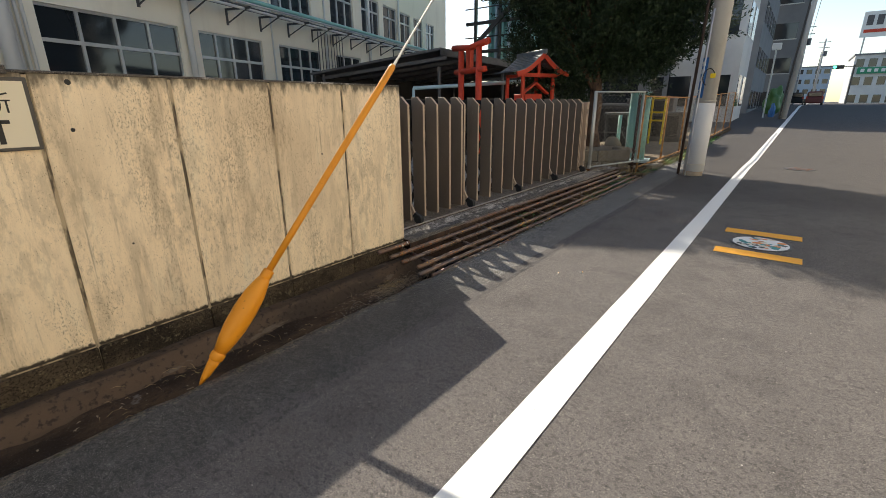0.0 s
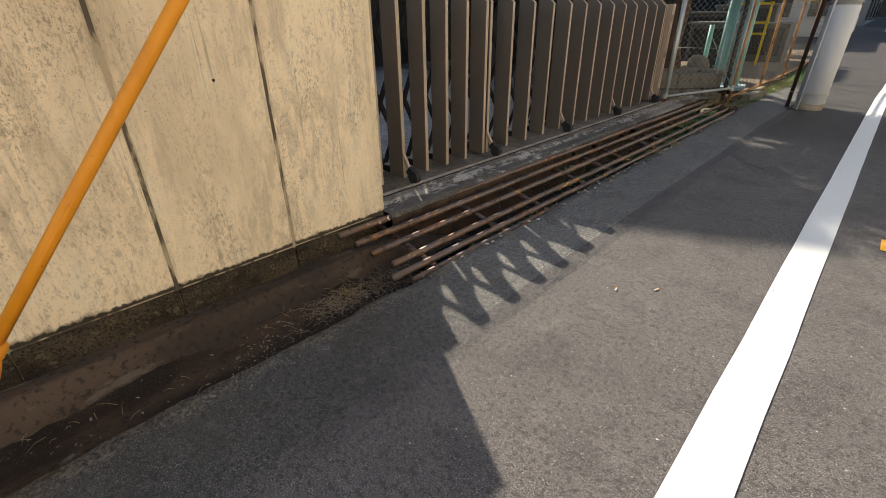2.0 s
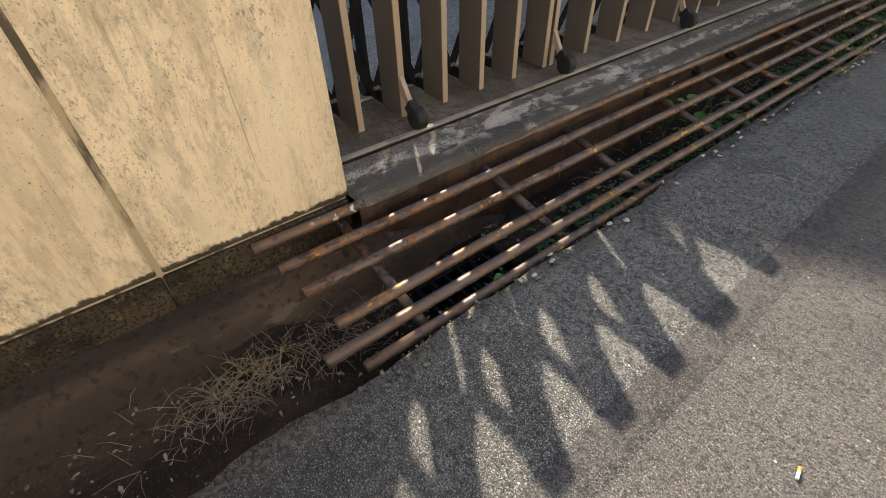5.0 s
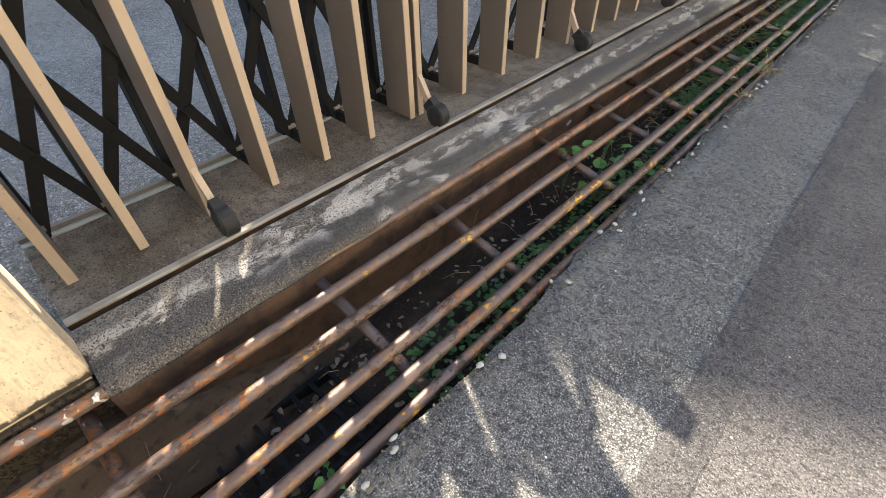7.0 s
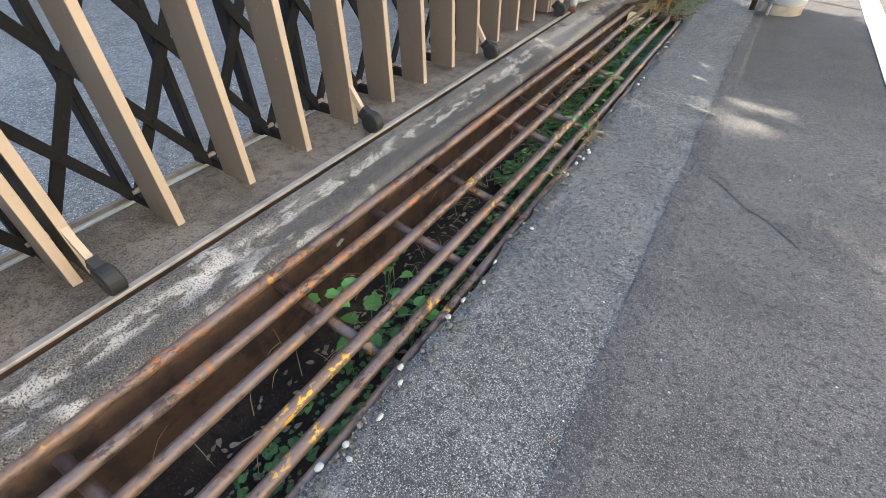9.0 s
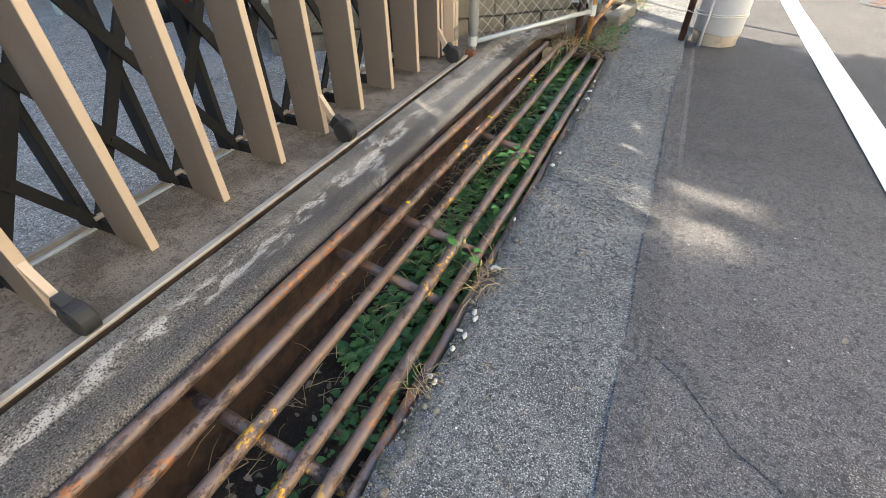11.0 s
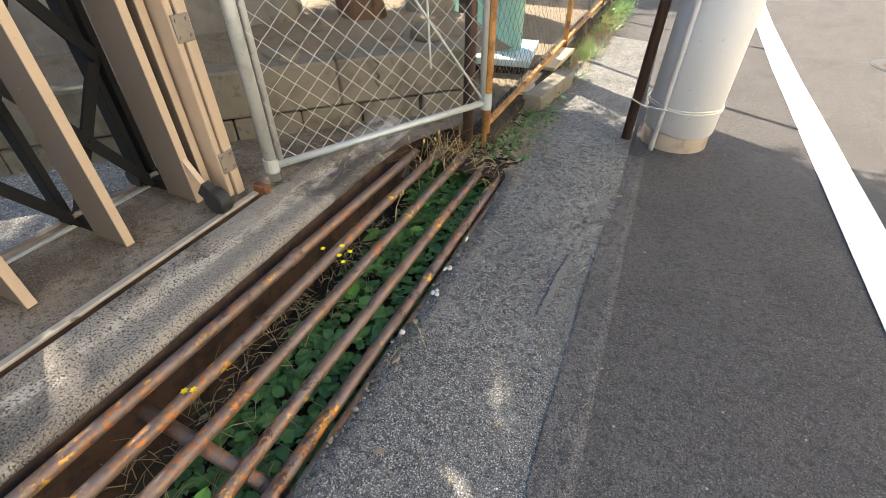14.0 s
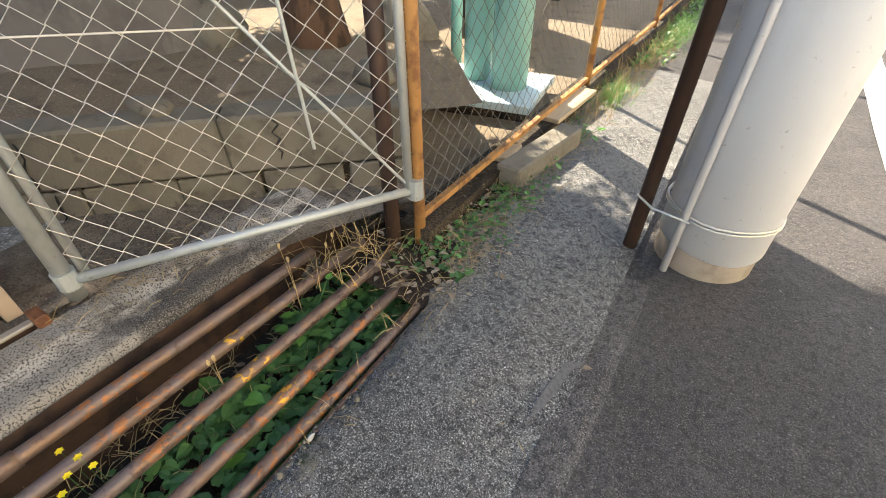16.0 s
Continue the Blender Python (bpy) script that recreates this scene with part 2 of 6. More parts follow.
_m = Mat("rusty_iron", (0.17, 0.07, 0.032), 0.85, 0.1)
_m.mix(_m.ramp(_m.noise(14, 5), 0.45, 0.7), (0.07, 0.03, 0.018), 0.9)
_m.mix(_m.ramp(_m.noise(40, 5), 0.6, 0.75), (0.36, 0.17, 0.06), 0.7)
M_RUST = _m.bump(_m.noise(80, 5), 0.004).m

_m = Mat("rusty_fence_paint", (0.42, 0.21, 0.07), 0.8, 0.1)
_m.mix(_m.ramp(_m.noise(9, 5), 0.45, 0.62), (0.20, 0.09, 0.04), 0.9)
_m.mix(_m.ramp(_m.noise(6, 5, (1, 1, 0.4)), 0.62, 0.7), (0.42, 0.50, 0.47), 0.8)
M_FENCE = _m.bump(_m.noise(80, 4), 0.002).m

_m = Mat("bronze_aluminium", (0.17, 0.14, 0.115), 0.42, 0.25)
_m.mix(_m.ramp(_m.noise(5, 5, (1, 1, 0.3)), 0.5, 0.75), (0.13, 0.10, 0.075), 0.5)
_m.mix(_m.ramp(_m.noise(70, 3), 0.67, 0.72), (0.42, 0.37, 0.30), 0.5)
M_BAR = _m.bump(_m.noise(60, 3), 0.0006).m
# Lighter copy of the bronze: street light painted onto outward-facing gate parts.
_m = Mat("lit_tan_aluminium", (0.43, 0.335, 0.25), 0.45, 0.1)
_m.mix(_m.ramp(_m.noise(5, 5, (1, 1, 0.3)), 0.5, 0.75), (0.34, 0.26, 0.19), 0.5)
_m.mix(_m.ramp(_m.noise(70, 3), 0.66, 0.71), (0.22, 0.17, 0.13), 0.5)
M_LIT_TAN = _m.bump(_m.noise(60, 3), 0.0006).m

_m = Mat("brown_conduit", (0.055, 0.032, 0.024), 0.6, 0.1)
_m.mix(_m.ramp(_m.noise(10, 5, (1, 1, 0.3)), 0.5, 0.7), (0.10, 0.055, 0.036), 0.7)
M_CONDUIT = _m.bump(_m.noise(60, 4), 0.002).m

_m = Mat("black_lattice", (0.012, 0.012, 0.013), 0.7, spec=0.2)
_m.mix(_m.ramp(_m.noise(30, 4), 0.55, 0.8), (0.03, 0.027, 0.024), 0.6)
M_BLACK = _m.m
M_RUBBER = Mat("black_rubber", (0.02, 0.02, 0.02), 0.6).m

_m = Mat("dull_steel", (0.24, 0.21, 0.18), 0.6, 0.5)
_m.mix(_m.ramp(_m.noise(9, 5), 0.48, 0.7), (0.16, 0.12, 0.09), 0.8)
M_STEEL = _m.m

_m = Mat("worn_rail", (0.40, 0.36, 0.31), 0.5, 0.3)
M_RAIL = _m.mix(_m.ramp(_m.noise(7, 6), 0.48, 0.66), (0.24, 0.20, 0.16), 0.8).m
_m = Mat("galvanised_steel", (0.47, 0.49, 0.48), 0.5, 0.45)
_m.mix(_m.ramp(_m.noise(12, 5), 0.5, 0.72), (0.33, 0.35, 0.34), 0.7)
_m.mix(_m.ramp(_m.noise(30, 5), 0.64, 0.7), (0.25, 0.15, 0.08), 0.5)
M_GALV = _m.m
M_WIRE = Mat("galvanised_wire", (0.60, 0.58, 0.52), 0.5, 0.5).m
M_WIRE2 = Mat("dull_wire", (0.20, 0.18, 0.15), 0.6, 0.4).m

_m = Mat("pole_concrete", (0.50, 0.49, 0.47), 0.85)
_m.mix(_m.ramp(_m.noise(3, 5, (1, 1, 0.4)), 0.45, 0.7), (0.38, 0.37, 0.36), 0.7)
_m.mix(_m.ramp(_m.noise(60, 3), 0.66, 0.72), (0.22, 0.20, 0.18), 0.5)
M_POLE = _m.bump(_m.noise(50, 4), 0.002).m
_m = Mat("pole_sleeve", (0.60, 0.605, 0.62), 0.55)
_m.mix(_m.ramp(_m.noise(4, 5, (1, 1, 0.3)), 0.5, 0.75), (0.50, 0.51, 0.53), 0.6)
_m.mix(_m.ramp(_m.noise(45, 3), 0.68, 0.72), (0.30, 0.27, 0.24), 0.5)
M_SLEEVE = _m.bump(_m.noise(25, 3), 0.002, 0.3).m

_m = Mat("orange_plastic", (0.80, 0.31, 0.02), 0.45)
_m.mix(_m.ramp(_m.noise(6, 5, (1, 1, 0.3)), 0.5, 0.75), (0.52, 0.18, 0.02), 0.6)
_m.mix(_m.ramp(_m.noise(35, 4), 0.66, 0.72), (0.20, 0.08, 0.02), 0.5)
M_ORANGE = _m.bump(_m.noise(30, 3), 0.0015).m

_m = Mat("road_paint_white", (0.78, 0.78, 0.75), 0.75)
_m.mix(_m.ramp(_m.noise(200, 3), 0.60, 0.70), (0.48, 0.47, 0.45), 0.55)
_m.mix(_m.ramp(_m.noise(9, 6), 0.70, 0.74), (0.16, 0.15, 0.14), 0.7)
M_LINE = _m.bump(_m.noise(170, 3), 0.003).m
_m = Mat("road_paint_orange", (0.80, 0.38, 0.04), 0.75)
_m.mix(_m.ramp(_m.noise(200, 3), 0.60, 0.70), (0.50, 0.24, 0.05), 0.55)
M_OLINE = _m.bump(_m.noise(170, 3), 0.003).m

_m = Mat("vermilion_paint", (0.58, 0.055, 0.022), 0.55)
_m.mix(_m.ramp(_m.noise(8, 5), 0.5, 0.75), (0.38, 0.035, 0.018), 0.6)
M_RED = _m.m
_m = Mat("slate_roof", (0.19, 0.21, 0.23), 0.45, 0.3)
_m.mix(_m.ramp(_m.noise(8, 4), 0.5, 0.7), (0.10, 0.11, 0.125), 0.6)
M_SLATE = _m.m
M_DARK = Mat("near_black", (0.035, 0.032, 0.032), 0.8).m
_m = Mat("shed_sheet", (0.12, 0.115, 0.115), 0.6, 0.3)
M_SHED = _m.mix(_m.ramp(_m.noise(3, 5), 0.5, 0.7), (0.06, 0.055, 0.055), 0.7).m
_m = Mat("teal_paint", (0.22, 0.46, 0.42), 0.5)
_m.mix(_m.ramp(_m.noise(6, 5, (1, 1, 0.3)), 0.5, 0.75), (0.33, 0.52, 0.47), 0.6)
_m.mix(_m.ramp(_m.noise(40, 4), 0.66, 0.72), (0.18, 0.12, 0.07), 0.5)
M_TEAL = _m.m
M_PALE = Mat("pale_blue_sheet", (0.45, 0.58, 0.62), 0.4).m
_m = Mat("facade_paint", (0.80, 0.735, 0.60), 0.85)
_m.mix(_m.ramp(_m.noise(1.2, 5, (1, 1, 0.3)), 0.5, 0.75), (0.64, 0.57, 0.45), 0.6)
M_FACADE = _m.bump(_m.noise(60, 3), 0.002).m
M_GLASS = Mat("window_glass", (0.02, 0.024, 0.028), 0.06, spec=0.8).m
M_ALU = Mat("window_aluminium", (0.50, 0.50, 0.49), 0.4, 0.5).m
M_BARK = Mat("bark", (0.13, 0.075, 0.048), 0.95)
M_BARK.mix(M_BARK.ramp(M_BARK.noise(12, 6, (1, 1, 0.25)), 0.45, 0.65), (0.04, 0.027, 0.02), 0.9)
M_BARK = M_BARK.bump(M_BARK.noise(18, 6, (1, 1, 0.25)), 0.03).m


def leafy(name, a, b, rough=0.6):
    m = Mat(name, a, rough)
    g = m.t.nodes.new("ShaderNodeNewGeometry")
    m.mix(g.outputs["Random Per Island"], b, 1.0)
    m.mix(m.ramp(m.noise(60, 3), 0.5, 0.75), b, 0.4)
    m.b.inputs["Transmission Weight"].default_value = 0.0
    return m.m


M_NEEDLE = leafy("conifer_needles", (0.012, 0.026, 0.012), (0.035, 0.06, 0.02))
M_LEAF = leafy("weed_leaf", (0.065, 0.17, 0.03), (0.13, 0.30, 0.06), 0.45)
M_LEAF2 = leafy("ground_cover", (0.035, 0.10, 0.03), (0.095, 0.21, 0.05), 0.5)
M_LITTER = leafy("dry_litter", (0.17, 0.12, 0.08), (0.33, 0.27, 0.20), 0.9)
M_STRAW = leafy("dry_grass", (0.26, 0.19, 0.10), (0.42, 0.31, 0.15), 0.9)
M_YELLOW = Mat("yellow_petal", (0.85, 0.62, 0.02), 0.5).m
_m = Mat("planter_block", (0.175, 0.155, 0.12), 0.95)
_m.mix(_m.ramp(_m.noise(5, 6), 0.45, 0.68), (0.085, 0.073, 0.052), 0.85)
_m.mix(_m.ramp(_m.noise(18, 5), 0.58, 0.7), (0.05, 0.045, 0.035), 0.7)
M_BLOCK = _m.vary((0.20, 0.18, 0.145), 0.4).bump(_m.noise(70, 5), 0.008).m
_m = Mat("planter_soil", (0.19, 0.145, 0.095), 1.0)
_m.mix(_m.ramp(_m.noise(90, 4), 0.5, 0.7), (0.36, 0.30, 0.22), 0.7)
_m.mix(_m.ramp(_m.noise(6, 5), 0.5, 0.7), (0.10, 0.07, 0.045), 0.6)
M_SOIL = _m.bump(_m.noise(70, 5), 0.012).m
M_WOOD = Mat("old_board", (0.42, 0.33, 0.22), 0.9)
M_WOOD = M_WOOD.mix(M_WOOD.ramp(M_WOOD.noise(14, 5, (1, 0.1, 1)), 0.45, 0.7), (0.24, 0.18, 0.11), 0.8).m
M_BLUE = Mat("blue_sign", (0.03, 0.14, 0.36), 0.5).m
M_CRUMB = Mat("pale_crumbs", (0.42, 0.41, 0.38), 0.9).m
M_WHITE = Mat("white_enamel", (0.75, 0.75, 0.72), 0.5).m
M_SIGN = Mat("cream_sign", (0.74, 0.66, 0.50), 0.5).m
M_INK = Mat("black_ink", (0.015, 0.015, 0.015), 0.5).m
M_GREY = Mat("far_grey_wall", (0.20, 0.205, 0.21), 0.85)
M_GREY = M_GREY.mix(M_GREY.ramp(M_GREY.noise(0.5, 4), 0.4, 0.7), (0.15, 0.155, 0.165), 0.7).m
M_PALEWALL = Mat("far_pale_wall", (0.62, 0.62, 0.60), 0.85)
M_PALEWALL = M_PALEWALL.mix(M_PALEWALL.ramp(M_PALEWALL.noise(0.5, 4), 0.4, 0.7), (0.52, 0.52, 0.50), 0.7).m
M_GREEN = Mat("green_sign", (0.02, 0.25, 0.13), 0.5).m
M_BRONZE = Mat("dark_iron", (0.09, 0.085, 0.08), 0.55, 0.6).m
M_CARRED = Mat("maroon_car_paint", (0.16, 0.03, 0.03), 0.3).m
_m = Mat("pole_foot", (0.36, 0.30, 0.235), 0.9)
M_FOOTPOLE = _m.mix(_m.ramp(_m.noise(12, 5), 0.45, 0.68), (0.24, 0.195, 0.15), 0.7).bump(_m.noise(60, 4), 0.004).m
_m = Mat("worn_paint", (0.155, 0.15, 0.144), 0.85)
M_WORN = _m.mix(_m.ramp(_m.noise(80, 4), 0.45, 0.6), (0.11, 0.105, 0.10), 0.9).m
_m = Mat("ditch_wall", (0.085, 0.048, 0.03), 0.95)
M_SIDE = _m.mix(_m.ramp(_m.noise(9, 6), 0.42, 0.66), (0.03, 0.02, 0.015), 0.9).bump(_m.noise(50, 5), 0.01).m
_m = Mat("plinth_render", (0.17, 0.15, 0.13), 0.85)
_m.mix(_m.ramp(_m.noise(2.2, 6), 0.42, 0.62), (0.10, 0.09, 0.08), 0.8)
M_PLINTH = _m.mix(_m.ramp(_m.noise(16, 5, (1, 1, 0.2)), 0.55, 0.7), (0.22, 0.20, 0.18), 0.4).bump(_m.noise(30, 4), 0.004).m
_m = Mat("brown_step", (0.115, 0.078, 0.052), 0.85, spec=0.25)
_m.mix(_m.ramp(_m.noise(2.2, 6, (1, 0.3, 1)), 0.42, 0.62), (0.045, 0.034, 0.026), 0.85)
_m.mix(_m.ramp(_m.noise(26, 6), 0.52, 0.66), (0.025, 0.019, 0.015), 0.7)
M_STEP = _m.mix(_m.ramp(_m.noise(8, 7, (1, 0.3, 1)), 0.60, 0.66), (0.20, 0.165, 0.125), 0.5).bump(_m.noise(50, 5), 0.008).m
# Distance haze painted into the wall colour of the skyline buildings.
M_HAZE = Mat("haze_tinted_wall", (0.34, 0.42, 0.50), 0.9).m
_m = Mat("joint_mortar", (0.46, 0.37, 0.25), 0.9)
M_JOINT = _m.mix(_m.ramp(_m.noise(9, 6, (1, 1, 0.3)), 0.47, 0.57), (0.07, 0.055, 0.04), 0.9).bump(_m.noise(60, 4), 0.004).m


# ---- building helpers ----
def link_mesh(name, bm, material, smooth=False):
    me = bpy.data.meshes.new(name)
    bm.to_mesh(me)
    bm.free()
    me.materials.append(material)
    if smooth:
        for p in me.polygons:
            p.use_smooth = True
    return new(name, me)


def part(name, bm, material, parent, label="", smooth=False):
    ob = link_mesh(name, bm, material, smooth)
    ob.parent = parent
    if label:
        ob["label"] = label
    return ob


def same(name, ob, parent, m=None):
    """Another part on ob's mesh."""
    o = new(name, ob.data)
    o.parent = parent
    if m is not None:
        o.matrix_basis = m
    return o


def thing(name, label, category, at=(0, 0, 0), group="", kind=""):
    ob = new(name)
    ob.location = at
    ob.empty_display_size = 0.1
    return tagged(ob, label, category, group, kind)


def structure(name, bm, material, label="", smooth=False):
    return tagged(link_mesh(name, bm, material, smooth), label, "", "", "structure")


def box(bm, x0, x1, y0, y1, z0, z1, m=None, bevel=0.0):
    r = bmesh.ops.create_cube(bm, size=1)
    vs = r["verts"]
    for v in vs:
        v.co = Vector((x0 + (v.co.x + 0.5) * (x1 - x0), y0 + (v.co.y + 0.5) * (y1 - y0), z0 + (v.co.z + 0.5) * (z1 - z0)))
    if bevel:
        es = list({e for v in vs for e in v.link_edges})
        out = bmesh.ops.bevel(bm, geom=es, offset=bevel, segments=1, affect="EDGES")
        vs = list({v for f in out["faces"] for v in f.verts} | {v for v in vs if v.is_valid})
    if m is not None:
        bmesh.ops.transform(bm, matrix=m, verts=[v for v in vs if v.is_valid])
    return bm


def tube(bm, pts, radii, seg=10, caps=True):
    """A round bar along a line of points."""
    pts = [Vector(p) for p in pts]
    if isinstance(radii, (int, float)):
        radii = [radii] * len(pts)
    rings = []
    ref = None
    for i, p in enumerate(pts):
        d = (pts[min(i + 1, len(pts) - 1)] - pts[max(i - 1, 0)]).normalized()
        if ref is None:
            ref = d.orthogonal().normalized()
        a = (ref - d * ref.dot(d)).normalized()
        ref = a
        b = d.cross(a)
        rings.append([bm.verts.new(p + radii[i] * (math.cos(2 * math.pi * k / seg) * a + math.sin(2 * math.pi * k / seg) * b)) for k in range(seg)])
    for r0, r1 in zip(rings, rings[1:]):
        for k in range(seg):
            bm.faces.new((r0[k], r0[(k + 1) % seg], r1[(k + 1) % seg], r1[k]))
    if caps:
        bm.faces.new(rings[0][::-1])
        bm.faces.new(rings[-1])
    return bm


def bar(bm, p0, p1, w, h, up=(0, 0, 1)):
    """A rectangular bar from p0 to p1, w wide and h high."""
    p0, p1 = Vector(p0), Vector(p1)
    d = (p1 - p0).normalized()
    s = d.cross(Vector(up))
    s = (s if s.length > 1e-4 else d.orthogonal()).normalized()
    u = s.cross(d)
    v = [bm.verts.new(p + s * a * w / 2 + u * b * h / 2) for p in (p0, p1) for a, b in ((-1, -1), (1, -1), (1, 1), (-1, 1))]
    for f in ((3, 2, 1, 0), (4, 5, 6, 7), (0, 1, 5, 4), (1, 2, 6, 5), (2, 3, 7, 6), (3, 0, 4, 7)):
        bm.faces.new([v[i] for i in f])
    return bm


def grid(bm, x0, x1, y0, y1, nx, ny, height):
    """A sheet whose height, and edge, come from a function of x and y."""
    vs = [[bm.verts.new(height(x0 + (x1 - x0) * i / nx, y0 + (y1 - y0) * j / ny)) for i in range(nx + 1)] for j in range(ny + 1)]
    for j in range(ny):
        for i in range(nx):
            bm.faces.new((vs[j][i], vs[j][i + 1], vs[j + 1][i + 1], vs[j + 1][i]))
    return bm


def rough_lump(bm, centre, size, seed, amount=0.25, sub=2):
    r = bmesh.ops.create_icosphere(bm, subdivisions=sub, radius=1)
    for v in r["verts"]:
        k = 1 + amount * noise.noise(v.co * 1.3 + Vector((seed, 0, 0)))
        v.co = Vector((v.co.x * size[0] * k, v.co.y * size[1] * k, v.co.z * size[2] * k)) + Vector(centre)
    return bm


def wobble(x, y, s=1.0):
    return noise.noise(Vector((x * s, y * s, 3.7)))


# ---- ground ----
EDGE, SEAM0, SEAM1, DITCH_END = -2.62, -2.05, -1.93, 11.2
RISE = lambda y: 0.0284 * max(0.0, min(44.0, y - 16.0))

bm = bmesh.new()
ys = [-400, -60] + [-8 + i for i in range(69)] + [80, 200, 3000]
grid_rows = []
for y in ys:
    grid_rows.append([bm.verts.new((x, y, RISE(y))) for x in (SEAM1, 0, 6, 60, 3000)])
for a, b in zip(grid_rows, grid_rows[1:]):
    for i in range(4):
        bm.faces.new((a[i], a[i + 1], b[i + 1], b[i]))
ys = [DITCH_END, 16, 60, 3000]
for y0, y1 in zip(ys, ys[1:]):
    for x0, x1 in ((-3000, -60), (-60, SEAM1)):
        bm.faces.new([bm.verts.new((x, y, RISE(y) - 0.006)) for x, y in ((x0, y0), (x1, y0), (x1, y1), (x0, y1))])
structure("ground", bm, M_ROAD, "grey asphalt road surface with pale aggregate")

# the darker strip laid beside the older apron
DRIFT = lambda y: max(0.0, min(0.04, 0.006 * (y - 5)))
bm = bmesh.new()
grid(bm, SEAM0 - 0.01, SEAM1 + 0.01, -30, 11.6, 3, 160, lambda x, y: (x + DRIFT(y) + 0.012 * wobble(1, y, 3.0) * (x < SEAM0 + 0.01), y, (0.005 + 0.004 * wobble(x, y, 6)) if x < SEAM1 else -0.003))
structure("pavement_seam", bm, M_NEW, "dark asphalt seam between road and apron")

def apron_height(x, y):
    k = max(0.0, min(1.0, (y - 10.6) / 0.9))
    hump = 0.05 * k * max(0.0, 1 - abs(x + 2.35) / 0.45)
    e = (x - SEAM0) / (EDGE - SEAM0)
    jag = 0.028 * wobble(0.3, y, 3.1) + 0.016 * wobble(7, y, 11)
    if y > DITCH_END - 0.15:
        return (x + 0.05 * (1 - e) - 0.30 * e * min(1, (y - DITCH_END + 0.15) * 3), y, 0.001 + hump + 0.008 * wobble(x, y, 5))
    return (x + 0.05 * (1 - e) + jag * e ** 3, y, 0.001 + hump + 0.006 * wobble(x, y, 4) - 0.012 * e ** 4)


bm = bmesh.new()
grid(bm, SEAM0, EDGE, -12, 14.5, 8, 420, apron_height)
rim = [v for v in bm.verts if len(v.link_faces) <= 2 and v.co.x < -2.5]
ext = bmesh.ops.extrude_edge_only(bm, edges=[e for e in bm.edges if len(e.link_faces) == 1 and all(v in set(rim) for v in e.verts)])
for v in ext["geom"]:
    if isinstance(v, bmesh.types.BMVert):
        v.co.z -= 0.45
        v.co.x -= 0.02
structure("pavement", bm, M_APRON, "old asphalt apron with coarse pale aggregate", True)

# ditch: shallow and full of dirt before the wall, deep below the pipes
def ditch_height(x, y):
    e = (x + 3.40) / 0.80
    deep = max(0.0, min(1.0, (y - 3.15) / 0.5))
    z = -0.13 - 0.05 * math.sin(math.pi * e) + 0.10 * max(0, e - 0.55)
    z = z * (1 - deep) - (0.34 - 0.10 * max(0, min(1, (y - 6) / 5))) * deep
    return (x, y, z + 0.02 * wobble(x, y, 3) + 0.012 * wobble(x, y, 14))


bm = bmesh.new()
grid(bm, -3.42, -2.60, -12, 11.6, 14, 360, ditch_height)
structure("ditch_floor", bm, M_DIRT, "brown dirt and silt in an open roadside ditch", True)
# sloping silt step before the wall
bm = bmesh.new()
grid(bm, -3.42, -3.08, -12, 5.2, 12, 260, lambda x, y: (x, y, -0.045 - 0.35 * max(0, y - 3.7) - 0.15 * max(0, (x + 3.25 + 0.02 * wobble(3, y, 2)) / 0.12 if x > -3.25 else 0) + 0.012 * wobble(x, y, 4) + 0.006 * wobble(x, y, 17)))
structure("ditch_step", bm, M_STEP, "stained concrete step along the ditch", True)

# ledge that carries the gate
bm = bmesh.new()
grid(bm, -3.575, -3.285, 3.66, 11.25, 10, 200, lambda x, y: (x + (0.012 * wobble(1, y, 4) if x > -3.29 else 0.010 * wobble(x, y, 5)), y, 0.158 + 0.004 * wobble(x, y, 5) - 0.022 * min(1.0, max(0.0, (x + 3.475 + 0.02 * wobble(2, y, 2)) / 0.03)) - (0.02 if x > -3.29 else 0)))
ext = bmesh.ops.extrude_edge_only(bm, edges=[e for e in bm.edges if len(e.link_faces) == 1 and all(v.co.x > -3.31 for v in e.verts)])
for v in ext["geom"]:
    if isinstance(v, bmesh.types.BMVert):
        v.co.z -= 0.55
structure("ledge", bm, M_CONC, "weathered concrete ledge with pale worn streaks", True)
bm = bmesh.new()
grid(bm, 0, 1, 3.66, 11.3, 6, 60, lambda x, y: (-3.276 + 0.012 * wobble(x, y, 4), y, -0.5 + 0.605 * x))
structure("ditch_side", bm, M_SIDE, "rust-brown concrete side of the ditch", True)
bm = bmesh.new()
grid(bm, -4.16, -3.63, 3.66, 10.25, 6, 80, lambda x, y: (x, y, 0.152 + 0.004 * wobble(x, y, 3)))
structure("gate_paving", bm, M_PAVE, "brown-stained concrete strip under the gate")
bm = bmesh.new()
# Dark brown fill puts the slot's shade into its colour.
box(bm, -3.66, -3.574, 3.66, 10.12, -0.2, 0.075)
structure("rail_groove", bm, M_SIDE, "groove of the gate rail, coloured dark for its shade")
rail = thing("gate_rail", "dull steel channel rail set in concrete", "rail", (-3.61, 3.66, 0.1))
part("inner_flange", box(bmesh.new(), -0.030, 0.002, 0, 6.46, 0.052, 0.066, None, 0.003), M_RAIL, rail, "worn pale rail edge")
# Web coloured dark too, so the gap beside the rail looks shaded.
part("web", box(bmesh.new(), -0.030, -0.004, 0, 6.46, -0.025, 0.052), M_SIDE, rail, "rail web, coloured dark for the shade in the groove")
